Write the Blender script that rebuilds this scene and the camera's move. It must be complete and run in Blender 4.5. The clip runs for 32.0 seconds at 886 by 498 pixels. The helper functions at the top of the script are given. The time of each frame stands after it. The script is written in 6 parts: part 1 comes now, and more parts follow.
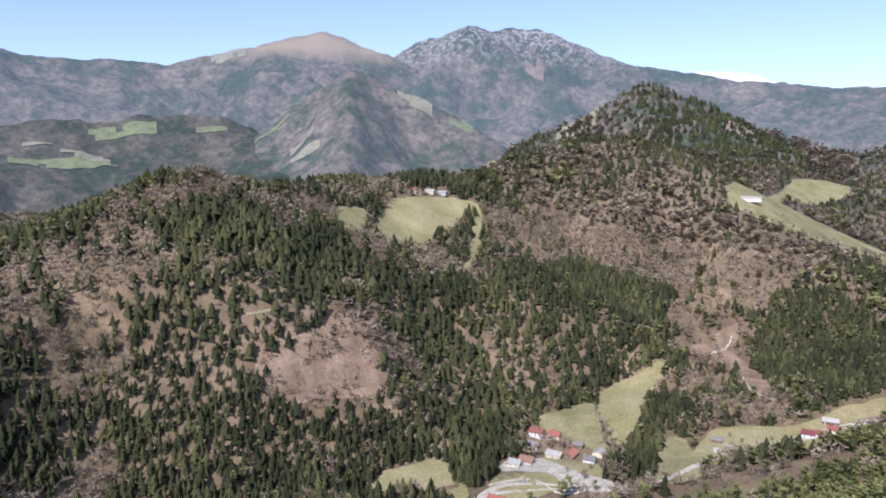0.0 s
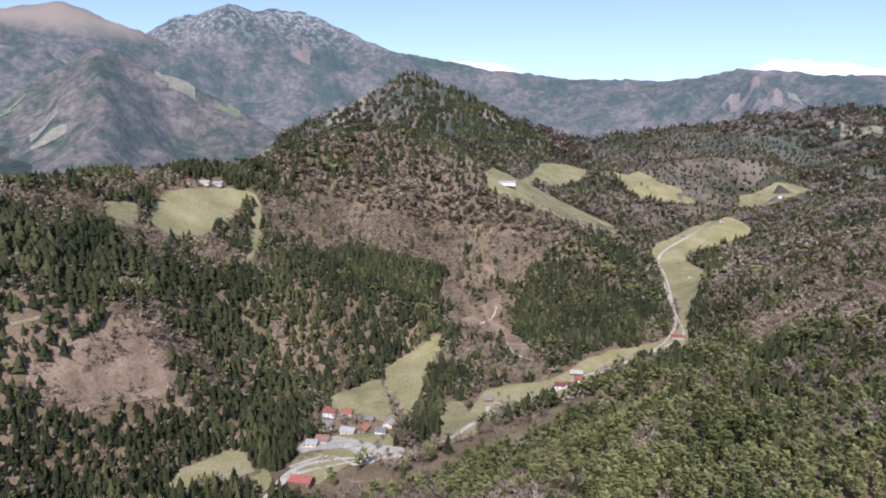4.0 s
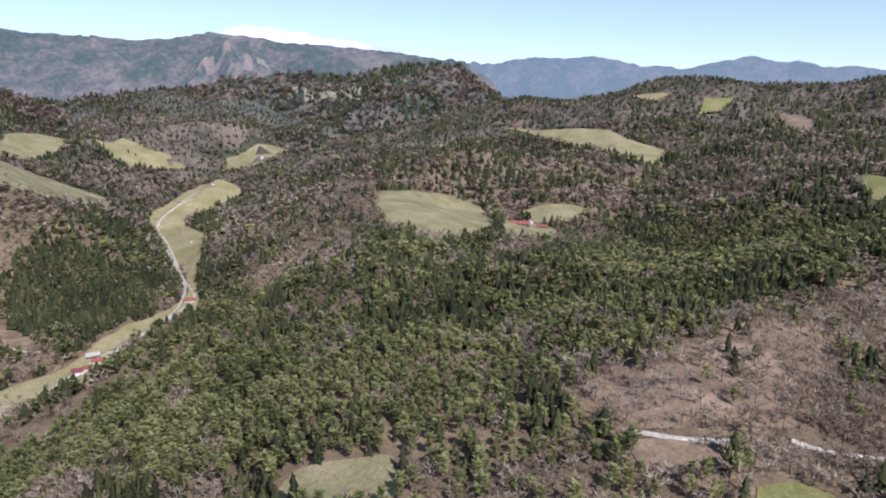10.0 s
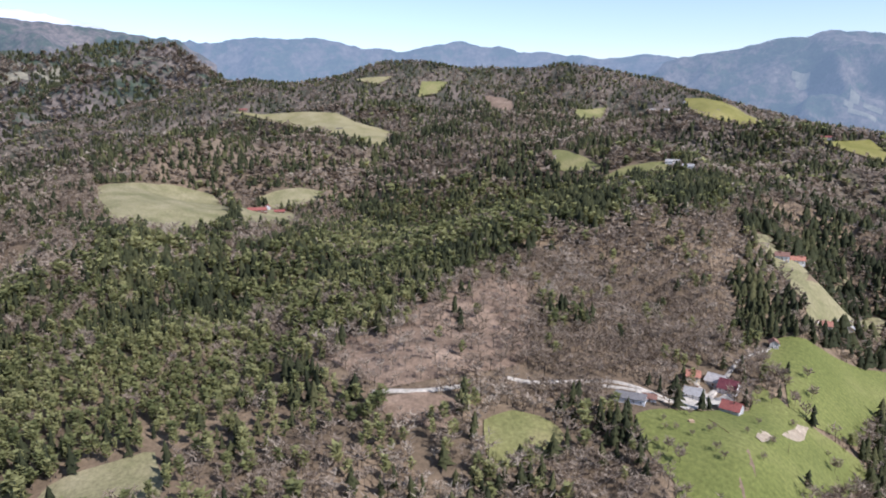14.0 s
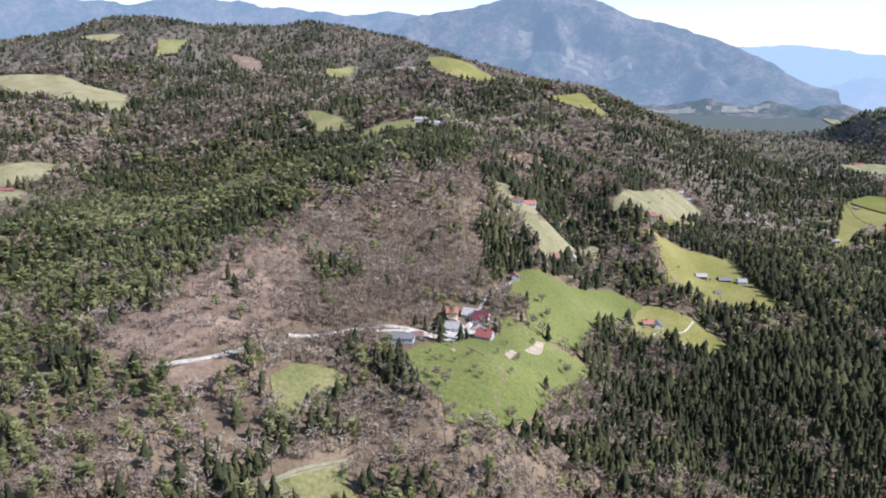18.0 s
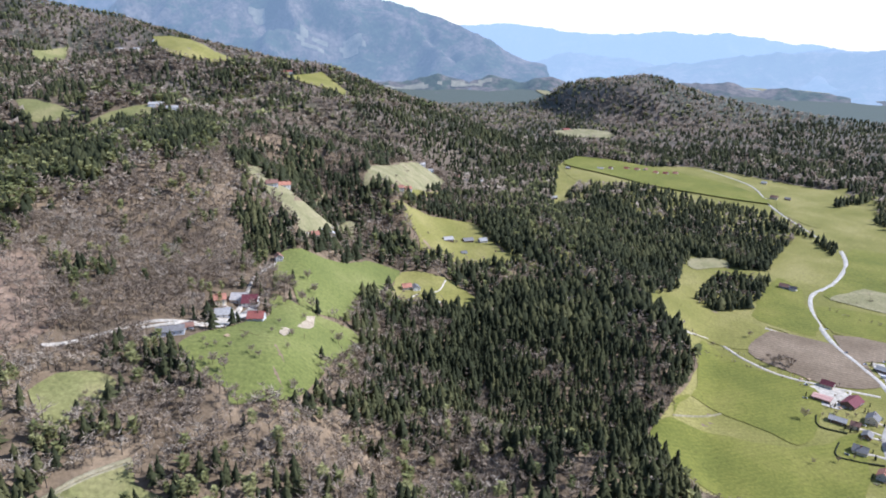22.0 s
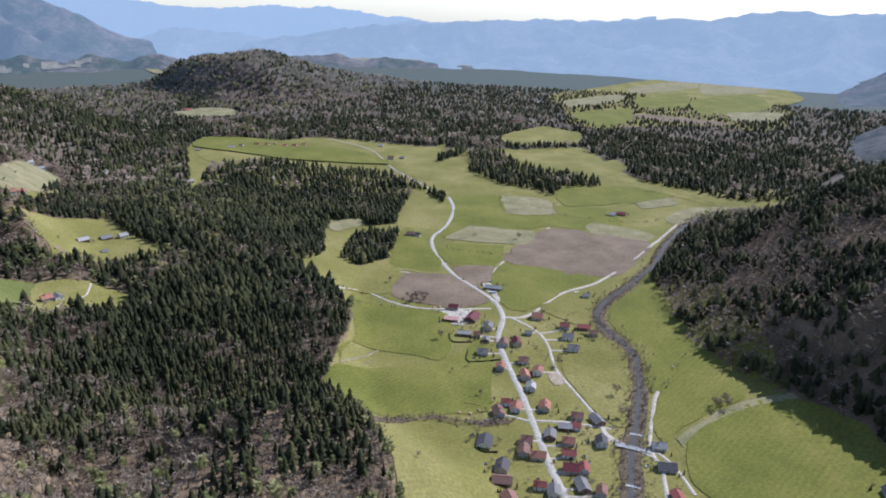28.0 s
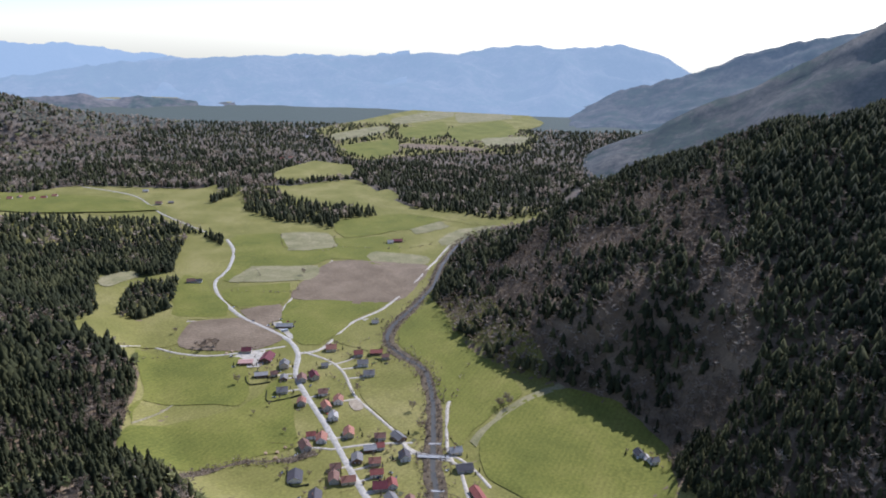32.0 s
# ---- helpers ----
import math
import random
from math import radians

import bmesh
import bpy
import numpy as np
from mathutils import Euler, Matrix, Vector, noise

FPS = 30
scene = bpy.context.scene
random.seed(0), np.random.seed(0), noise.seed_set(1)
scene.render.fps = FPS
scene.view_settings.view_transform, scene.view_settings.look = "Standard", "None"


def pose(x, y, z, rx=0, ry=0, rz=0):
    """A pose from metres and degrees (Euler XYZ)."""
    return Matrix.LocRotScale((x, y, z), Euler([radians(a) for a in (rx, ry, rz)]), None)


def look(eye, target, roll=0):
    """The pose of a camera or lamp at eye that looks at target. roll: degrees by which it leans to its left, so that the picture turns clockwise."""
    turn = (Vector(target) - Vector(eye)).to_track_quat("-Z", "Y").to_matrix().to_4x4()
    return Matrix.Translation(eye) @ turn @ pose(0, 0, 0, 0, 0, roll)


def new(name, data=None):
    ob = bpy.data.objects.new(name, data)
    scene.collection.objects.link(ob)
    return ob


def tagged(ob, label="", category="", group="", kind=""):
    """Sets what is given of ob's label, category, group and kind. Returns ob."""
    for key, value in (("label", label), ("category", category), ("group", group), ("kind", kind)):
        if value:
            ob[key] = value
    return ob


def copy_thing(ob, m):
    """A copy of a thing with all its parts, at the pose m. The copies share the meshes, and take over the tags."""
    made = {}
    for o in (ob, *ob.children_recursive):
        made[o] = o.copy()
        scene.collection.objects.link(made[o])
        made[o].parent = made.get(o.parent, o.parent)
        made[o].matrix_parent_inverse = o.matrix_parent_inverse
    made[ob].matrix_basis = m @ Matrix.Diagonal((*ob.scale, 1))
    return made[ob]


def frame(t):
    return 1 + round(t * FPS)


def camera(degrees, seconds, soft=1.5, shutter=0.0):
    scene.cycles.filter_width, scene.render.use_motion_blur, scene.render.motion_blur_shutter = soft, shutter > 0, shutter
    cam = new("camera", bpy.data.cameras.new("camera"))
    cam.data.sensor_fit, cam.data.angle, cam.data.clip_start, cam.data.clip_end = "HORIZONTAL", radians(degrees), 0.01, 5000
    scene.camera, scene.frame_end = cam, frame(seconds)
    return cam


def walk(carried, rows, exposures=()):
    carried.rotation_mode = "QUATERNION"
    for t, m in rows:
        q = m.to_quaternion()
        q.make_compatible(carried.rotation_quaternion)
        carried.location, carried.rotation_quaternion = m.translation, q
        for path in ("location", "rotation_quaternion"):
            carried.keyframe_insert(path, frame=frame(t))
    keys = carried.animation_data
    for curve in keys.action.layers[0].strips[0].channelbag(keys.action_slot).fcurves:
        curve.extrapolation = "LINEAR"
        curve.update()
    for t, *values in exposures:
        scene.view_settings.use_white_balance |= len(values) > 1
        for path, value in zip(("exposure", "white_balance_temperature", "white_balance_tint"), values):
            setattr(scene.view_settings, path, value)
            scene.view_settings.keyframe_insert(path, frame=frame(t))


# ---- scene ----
from mathutils import geometry

cam = camera(64.42, 32.0, soft=1.9)
# seconds, place in metres, turn, tilt and lean in degrees
PATH = [
    (0.0, -0.00, 0.00, 307.50, 0.00, -6.74, 0.72),
    (0.5, -1.80, -4.95, 308.85, -2.23, -6.73, 0.72),
    (1.0, -3.60, -9.75, 310.20, -4.51, -6.68, 0.70),
    (1.5, -5.55, -14.55, 311.55, -6.80, -6.66, 0.58),
    (2.0, -7.80, -19.35, 312.90, -9.10, -6.73, 0.53),
    (2.5, -10.05, -24.15, 314.40, -11.41, -6.81, 0.56),
    (3.0, -12.75, -28.80, 316.20, -13.72, -6.93, 0.52),
    (3.5, -15.75, -33.15, 318.00, -16.14, -7.58, 0.47),
    (5.5, -29.10, -50.10, 326.25, -25.69, -8.26, 0.43),
    (6.0, -32.55, -54.30, 328.20, -28.52, -8.29, 0.36),
    (6.5, -36.30, -58.35, 330.15, -32.18, -8.34, 0.38),
    (7.0, -40.20, -62.40, 331.80, -36.28, -8.41, 0.27),
    (7.5, -44.25, -66.30, 333.45, -40.32, -8.66, 0.18),
    (8.0, -48.45, -70.05, 334.80, -44.31, -9.08, 0.11),
    (8.5, -52.80, -73.50, 336.15, -48.03, -9.64, 0.07),
    (9.0, -57.00, -76.65, 337.50, -51.64, -10.48, 0.01),
    (9.5, -61.50, -79.65, 339.00, -55.13, -11.14, -0.02),
    (10.0, -65.85, -82.20, 340.35, -58.48, -11.16, -0.08),
    (10.5, -70.35, -84.45, 341.85, -61.83, -11.20, -0.14),
    (11.0, -74.85, -86.55, 343.20, -64.99, -11.23, -0.18),
    (11.5, -79.35, -88.35, 344.55, -67.56, -11.26, -0.17),
    (12.0, -83.85, -89.70, 345.75, -69.96, -11.41, -0.23),
    (12.5, -88.20, -90.90, 346.95, -72.40, -11.66, -0.21),
    (13.0, -92.40, -91.65, 348.15, -74.89, -12.01, -0.23),
    (13.5, -96.75, -92.10, 349.20, -77.50, -12.38, -0.23),
    (14.0, -101.10, -92.25, 350.40, -80.05, -12.79, -0.26),
    (14.5, -105.45, -92.25, 351.75, -82.57, -13.22, -0.30),
    (16.5, -124.35, -91.05, 357.45, -92.23, -15.08, -0.34),
    (17.0, -128.85, -90.30, 358.80, -94.73, -15.48, -0.35),
    (17.5, -133.35, -89.10, 360.00, -97.29, -15.90, -0.27),
    (18.0, -137.55, -87.60, 361.20, -99.84, -16.29, -0.20),
    (18.5, -141.45, -86.10, 362.25, -102.36, -16.61, -0.23),
    (19.0, -145.20, -84.30, 363.30, -104.83, -16.88, -0.18),
    (19.5, -148.65, -82.50, 364.20, -107.29, -17.12, -0.15),
    (20.0, -151.80, -80.55, 364.95, -109.89, -17.31, -0.10),
    (20.5, -154.95, -78.45, 365.85, -112.58, -17.50, -0.06),
    (21.0, -157.95, -76.20, 366.60, -115.25, -17.67, 0.04),
    (21.5, -160.95, -73.65, 367.35, -117.93, -17.86, -0.02),
    (22.0, -163.95, -70.95, 368.25, -120.56, -18.06, 0.06),
    (22.5, -166.95, -68.10, 369.30, -123.21, -18.25, 0.11),
    (23.0, -169.95, -64.95, 370.50, -125.85, -18.45, 0.05),
    (23.5, -172.80, -61.80, 371.70, -128.46, -18.63, 0.11),
    (24.0, -175.65, -58.50, 372.90, -131.05, -18.81, 0.19),
    (24.5, -178.20, -55.20, 374.25, -133.45, -18.99, 0.22),
    (25.0, -180.75, -51.60, 375.60, -135.99, -19.18, 0.25),
    (25.5, -183.15, -47.85, 377.10, -138.51, -19.37, 0.28),
    (27.5, -191.55, -31.95, 383.55, -148.34, -19.98, 0.46),
    (28.0, -193.35, -27.75, 385.35, -150.71, -20.08, 0.49),
    (28.5, -194.85, -23.40, 387.30, -153.10, -20.15, 0.54),
    (29.0, -196.05, -18.90, 389.40, -155.46, -20.22, 0.56),
    (29.5, -196.95, -14.40, 391.65, -157.79, -20.13, 0.57),
    (30.0, -197.70, -9.75, 393.90, -160.18, -20.12, 0.58),
    (30.5, -198.15, -5.25, 396.15, -162.57, -20.24, 0.67),
    (31.0, -198.30, -0.75, 398.40, -165.00, -20.38, 0.70),
    (31.5, -198.45, 3.75, 400.80, -167.28, -19.37, 0.71),
    (32.0, -198.75, 8.25, 403.20, -169.48, -17.51, 0.70),
]
walk(cam, [(t, pose(x, y, z, 90 + tilt, 0, turn) @ pose(0, 0, 0, 0, 0, lean)) for t, x, y, z, turn, tilt, lean in PATH],
     exposures=[(0.0, 0.72, 5600, 18), (3.0, 0.62, 5600, 18), (7.0, 0.54, 5600, 18), (14.0, 0.66, 5550, 18), (18.0, 0.93, 5400, 17), (22.0, 0.93, 5300, 15), (25.5, 0.58, 5300, 16), (32.0, 0.52, 5350, 17)])

# ---- light ----
SUN_AZ, SUN_EL = 207.0, 42.0
world = bpy.data.worlds.new("sky")
scene.world = world
world.use_nodes = True
wn = world.node_tree.nodes
sky = wn.new("ShaderNodeTexSky")
sky.sky_type, sky.sun_disc = "NISHITA", False
sky.sun_elevation, sky.sun_rotation = radians(SUN_EL), radians(SUN_AZ)
sky.altitude, sky.air_density, sky.dust_density, sky.ozone_density = 600, 1.0, 0.1, 2.0
wn["Background"].inputs["Strength"].default_value = 0.097
pale = wn.new("ShaderNodeHueSaturation")
pale.inputs["Saturation"].default_value = 0.8
world.node_tree.links.new(sky.outputs[0], pale.inputs["Color"])
world.node_tree.links.new(pale.outputs[0], wn["Background"].inputs["Color"])
sun = new("sun", bpy.data.lights.new("sun", "SUN"))
sun.data.energy, sun.data.angle, sun.data.color = 3.55, radians(0.5), (1.0, 0.95, 0.87)
sd = Vector((math.sin(radians(SUN_AZ)) * math.cos(radians(SUN_EL)), math.cos(radians(SUN_AZ)) * math.cos(radians(SUN_EL)), math.sin(radians(SUN_EL))))
sun.matrix_world = look(sd * 500, (0, 0, 0))


# ---- materials ----
def shader(name, rough=0.9):
    m = bpy.data.materials.new(name)
    m.use_nodes = True
    n, l = m.node_tree.nodes, m.node_tree.links
    b = n["Principled BSDF"]
    b.inputs["Roughness"].default_value = rough
    b.inputs["Specular IOR Level"].default_value = 0.2
    return m, n, l, b


def ramp(n, stops):
    r = n.new("ShaderNodeValToRGB")
    e = r.color_ramp.elements
    while len(e) < len(stops):
        e.new(0.5)
    for k, (p, c) in enumerate(stops):
        e[k].position, e[k].color = p, (*c, 1)
    return r


def noise_node(n, l, scale, detail=5.0, rough=0.6, coords=None):
    t = n.new("ShaderNodeTexNoise")
    t.inputs["Scale"].default_value, t.inputs["Detail"].default_value, t.inputs["Roughness"].default_value = scale, detail, rough
    if coords is not None:
        l.new(coords, t.inputs["Vector"])
    return t


def blend(n, l, kind, fac, a, b):
    m = n.new("ShaderNodeMix")
    m.data_type, m.blend_type = "RGBA", kind
    if isinstance(fac, (int, float)):
        m.inputs[0].default_value = fac
    else:
        l.new(fac, m.inputs[0])
    for k, v in ((6, a), (7, b)):
        if isinstance(v, tuple):
            m.inputs[k].default_value = (*v, 1)
        else:
            l.new(v, m.inputs[k])
    return m.outputs[2]


def turf(name, light, mid, dark, patch=0.02, stripes=0.0, angle=0.0, bump=0.15):
    """Grass or bare soil: three tones at two sizes, with mowing or drill lines where there are any."""
    m, n, l, b = shader(name, 0.95)
    geo = n.new("ShaderNodeNewGeometry")
    big = noise_node(n, l, patch, 4, 0.6, geo.outputs["Position"])
    fine = noise_node(n, l, 0.35, 6, 0.7, geo.outputs["Position"])
    r1 = ramp(n, [(0.32, dark), (0.5, mid), (0.68, light)])
    l.new(big.outputs[0], r1.inputs[0])
    r2 = ramp(n, [(0.3, (0.55, 0.55, 0.55)), (0.7, (1.3, 1.3, 1.3))])
    l.new(fine.outputs[0], r2.inputs[0])
    col = blend(n, l, "MULTIPLY", 0.8, r1.outputs[0], r2.outputs[0])
    if stripes:
        mp = n.new("ShaderNodeMapping")
        mp.inputs["Rotation"].default_value = (0, 0, radians(angle))
        l.new(geo.outputs["Position"], mp.inputs[0])
        wv = n.new("ShaderNodeTexWave")
        wv.inputs["Scale"].default_value, wv.inputs["Distortion"].default_value, wv.inputs["Detail"].default_value = 0.055, 0.5, 2
        wv.inputs["Detail Scale"].default_value = 0.3
        l.new(mp.outputs[0], wv.inputs[0])
        r3 = ramp(n, [(0.2, (0.85, 0.85, 0.85)), (0.8, (1.12, 1.12, 1.1))])
        l.new(wv.outputs[1], r3.inputs[0])
        col = blend(n, l, "MULTIPLY", stripes, col, r3.outputs[0])
    l.new(col, b.inputs["Base Color"])
    bp = n.new("ShaderNodeBump")
    bp.inputs["Strength"].default_value, bp.inputs["Distance"].default_value = bump, 0.6
    l.new(fine.outputs[0], bp.inputs["Height"])
    l.new(bp.outputs[0], b.inputs["Normal"])
    return m


def leafy(name, stops, rough=0.85, spec=0.1, through_light=0.3):
    """Foliage or twigs: one tone for each tree from its own tint, grain inside the crown."""
    m, n, l, b = shader(name, rough)
    b.inputs["Specular IOR Level"].default_value = spec
    at = n.new("ShaderNodeAttribute")
    at.attribute_name = "tint"
    r = ramp(n, stops)
    l.new(at.outputs["Fac"], r.inputs[0])
    geo = n.new("ShaderNodeNewGeometry")
    t = noise_node(n, l, 0.9, 3, 0.7, geo.outputs["Position"])
    r2 = ramp(n, [(0.3, (0.6, 0.6, 0.6)), (0.7, (1.35, 1.35, 1.3))])
    l.new(t.outputs[0], r2.inputs[0])
    col = blend(n, l, "MULTIPLY", 0.9, r.outputs[0], r2.outputs[0])
    l.new(col, b.inputs["Base Color"])
    tr = n.new("ShaderNodeBsdfTranslucent")
    l.new(col, tr.inputs[0])
    mx = n.new("ShaderNodeMixShader")
    mx.inputs[0].default_value = through_light
    l.new(b.outputs[0], mx.inputs[1])
    l.new(tr.outputs[0], mx.inputs[2])
    l.new(mx.outputs[0], n["Material Output"].inputs[0])
    return m


def plain(name, col, rough=0.8, scale=0.8, spread=0.35, metal=0.0, bump=0.0):
    """A wall, roof or road surface with stains at two sizes."""
    m, n, l, b = shader(name, rough)
    b.inputs["Metallic"].default_value = metal
    tc = n.new("ShaderNodeTexCoord")
    t1 = noise_node(n, l, scale, 6, 0.7, tc.outputs["Object"])
    t2 = noise_node(n, l, scale * 9, 3, 0.6, tc.outputs["Object"])
    info = n.new("ShaderNodeObjectInfo")
    r1 = ramp(n, [(0.3, tuple(c * (1 - spread) for c in col)), (0.7, tuple(min(c * (1 + spread), 0.95) for c in col))])
    l.new(t1.outputs[0], r1.inputs[0])
    r2 = ramp(n, [(0.3, (0.8, 0.8, 0.8)), (0.7, (1.15, 1.15, 1.15))])
    l.new(t2.outputs[0], r2.inputs[0])
    r3 = ramp(n, [(0.0, (0.8, 0.82, 0.85)), (1.0, (1.15, 1.1, 1.08))])
    l.new(info.outputs["Random"], r3.inputs[0])
    c = blend(n, l, "MULTIPLY", 1.0, r1.outputs[0], r2.outputs[0])
    l.new(blend(n, l, "MULTIPLY", 1.0, c, r3.outputs[0]), b.inputs["Base Color"])
    if bump:
        bp = n.new("ShaderNodeBump")
        bp.inputs["Strength"].default_value, bp.inputs["Distance"].default_value = bump, 0.1
        l.new(t2.outputs[0], bp.inputs["Height"])
        l.new(bp.outputs[0], b.inputs["Normal"])
    return m


def wide_ground():
    """Leaf litter and winter grass; far out the woods and fields of the plain, too distant for single trees."""
    m = turf("leaf_litter", (0.3, 0.215, 0.13), (0.2, 0.142, 0.085), (0.125, 0.09, 0.055), 0.018, bump=0.9)
    n, l = m.node_tree.nodes, m.node_tree.links
    b = n["Principled BSDF"]
    near = b.inputs["Base Color"].links[0].from_socket
    geo = n.new("ShaderNodeNewGeometry")
    ln = n.new("ShaderNodeVectorMath")
    ln.operation = "LENGTH"
    l.new(geo.outputs["Position"], ln.inputs[0])
    mr = n.new("ShaderNodeMapRange")
    mr.inputs[1].default_value, mr.inputs[2].default_value = 1150, 1750
    l.new(ln.outputs["Value"], mr.inputs[0])
    sq = n.new("ShaderNodeMapping")
    sq.inputs["Scale"].default_value = (1.0, 2.2, 1.0)
    l.new(geo.outputs["Position"], sq.inputs[0])
    big = noise_node(n, l, 0.006, 6, 0.7, sq.outputs[0])
    r = ramp(n, [(0.32, (0.05, 0.057, 0.034)), (0.46, (0.09, 0.08, 0.055)), (0.54, (0.17, 0.134, 0.1)), (0.7, (0.22, 0.172, 0.128))])
    l.new(big.outputs[0], r.inputs[0])
    out = n.new("ShaderNodeMapRange")
    out.inputs[1].default_value, out.inputs[2].default_value = 2500, 3100
    l.new(ln.outputs["Value"], out.inputs[0])
    woods = blend(n, l, "MIX", out.outputs[0], r.outputs[0], (0.1, 0.115, 0.095))
    l.new(blend(n, l, "MIX", mr.outputs[0], near, woods), b.inputs["Base Color"])
    return m


LITTER = wide_ground()
GRASS = {
    "mown": turf("mown_grass", (0.225, 0.205, 0.045), (0.178, 0.174, 0.031), (0.142, 0.146, 0.025), 0.014, 0.28, 15),
    "pale": turf("grazed_grass", (0.38, 0.32, 0.17), (0.315, 0.268, 0.128), (0.25, 0.22, 0.092), 0.02, 0.15, 20),
    "plain": turf("valley_grass", (0.3, 0.255, 0.085), (0.232, 0.206, 0.054), (0.178, 0.166, 0.037), 0.01, 0.2, 30),
    "meadow": turf("meadow_grass", (0.29, 0.25, 0.105), (0.222, 0.208, 0.075), (0.17, 0.168, 0.055), 0.02, 0.15, 40),
    "lush": turf("young_grass", (0.215, 0.21, 0.065), (0.17, 0.178, 0.047), (0.138, 0.15, 0.037), 0.014, 0.28, 15),
    "dry": turf("winter_grass", (0.34, 0.29, 0.155), (0.27, 0.235, 0.115), (0.2, 0.185, 0.08), 0.03),
    "ploughed": turf("ploughed_soil", (0.28, 0.208, 0.135), (0.23, 0.168, 0.106), (0.185, 0.134, 0.083), 0.02, 0.9, 60, 0.8),
    "yard": turf("trodden_gravel_yard", (0.6, 0.53, 0.43), (0.5, 0.44, 0.35), (0.4, 0.35, 0.27), 0.15),
    "sand": turf("bare_sandy_soil", (0.46, 0.37, 0.26), (0.39, 0.31, 0.21), (0.32, 0.25, 0.165), 0.15),
    "glade": turf("tan_rough_grass", (0.41, 0.335, 0.215), (0.31, 0.25, 0.155), (0.21, 0.175, 0.1), 0.05),
    "clearcut": turf("cleared_ground", (0.36, 0.255, 0.17), (0.26, 0.178, 0.115), (0.17, 0.115, 0.075), 0.04, bump=0.9),
}
LANE = {
    "asphalt": turf("worn_asphalt", (0.56, 0.5, 0.415), (0.48, 0.43, 0.355), (0.39, 0.35, 0.285), 0.2, bump=0.1),
    "gravel": turf("pale_gravel", (0.62, 0.545, 0.435), (0.53, 0.46, 0.36), (0.42, 0.36, 0.275), 0.2, bump=0.2),
    "path": turf("trodden_path", (0.34, 0.29, 0.18), (0.29, 0.245, 0.14), (0.23, 0.2, 0.11), 0.2, bump=0.2),
}
SPRUCE = leafy("spruce_needles", [(0.0, (0.026, 0.029, 0.014)), (0.4, (0.04, 0.043, 0.02)), (0.75, (0.063, 0.064, 0.027)), (1.0, (0.1, 0.095, 0.04))], through_light=0.08)
PINE = leafy("pine_needles", [(0.0, (0.115, 0.125, 0.048)), (0.5, (0.212, 0.21, 0.08)), (1.0, (0.33, 0.31, 0.13))], through_light=0.25)
TWIGS = leafy("bare_twigs", [(0.0, (0.19, 0.145, 0.103)), (0.4, (0.275, 0.21, 0.15)), (0.7, (0.345, 0.27, 0.197)), (1.0, (0.42, 0.345, 0.26))], through_light=0.2)
BARK = plain("bark", (0.12, 0.095, 0.07), 0.95)
# ---- relief: crest lines, valley lines and gullies ----
RIDGES = []


def ridge(points, slope, round_w=30.0):
    """A crest line: (x, y, height) along it, the fall of its flanks and the rounding of its top."""
    RIDGES.append((np.array(points, float), slope, round_w))


def spans(points, x, y):
    """For each piece of a line: distance to it and the height at its nearest point."""
    for a, b in zip(points[:-1], points[1:]):
        dx, dy = b[0] - a[0], b[1] - a[1]
        s = np.clip(((x - a[0]) * dx + (y - a[1]) * dy) / (dx * dx + dy * dy), 0, 1)
        yield np.hypot(x - a[0] - s * dx, y - a[1] - s * dy), a[2] + s * (b[2] - a[2])


def wavy(x, y, size, seed):
    """Smooth value noise from -1 to 1."""
    u, v = x / size + seed * 17.31, y / size - seed * 9.77
    i, j = np.floor(u), np.floor(v)
    f, g = u - i, v - j
    f, g = f * f * (3 - 2 * f), g * g * (3 - 2 * g)

    def h(a, b):
        n = np.sin(a * 127.1 + b * 311.7 + seed * 74.7) * 43758.5453
        return (n - np.floor(n)) * 2 - 1
    return (h(i, j) * (1 - f) + h(i + 1, j) * f) * (1 - g) + (h(i, j + 1) * (1 - f) + h(i + 1, j + 1) * f) * g


VALLEY = np.array([(-150, -7200, -90), (-60, -3300, -18), (0, -1350, -3), (-45, -630, 0), (-360, -270, 4), (-495, 60, 12), (-225, 495, 21), (100, 678, 28),
                   (384, 668, 40), (585, 760, 51), (750, 1020, 54), (946, 1306, 66), (1200, 1500, 126), (1533, 1665, 183), (2250, 2100, 285), (3300, 3000, 360)], float)
CARVED = []


def carve(points, width, slope):
    """A valley floor of that half width: the ground rises from its edges by no more than the slope."""
    CARVED.append((np.array(points, float), width, slope))


carve(VALLEY[6:14], 30, 0.5)
carve([(30, 465, 51), (90, 450, 60), (255, 495, 66), (435, 555, 78), (600, 645, 87)], 22.5, 0.35)
carve([(90, 705, 30), (225, 765, 42), (315, 720, 39)], 52.5, 0.3)
carve([(-495, 60, 12), (-360, -270, 4), (-90, -495, 0), (60, -660, 0), (195, -840, 0)], 82.5, 0.5)
carve([(-225, -630, 0), (-60, -720, 0), (90, -900, 0), (180, -1140, 0), (150, -1500, 0)], 90, 0.9)
carve([(60, -660, 0), (285, -960, 0), (450, -1230, 3), (780, -1440, 0), (1230, -1470, 0), (2100, -1650, 0)], 165, 0.3)
carve([(150, -1500, -3), (225, -2250, -12), (90, -3300, -18), (450, -4800, -45)], 345, 0.25)
carve([(300, -495, 18), (495, -600, 42), (780, -780, 48), (1140, -960, 30)], 90, 0.22)
carve([(225, -300, 54), (360, -375, 45), (630, -495, 60), (840, -450, 117)], 22.5, 0.3)
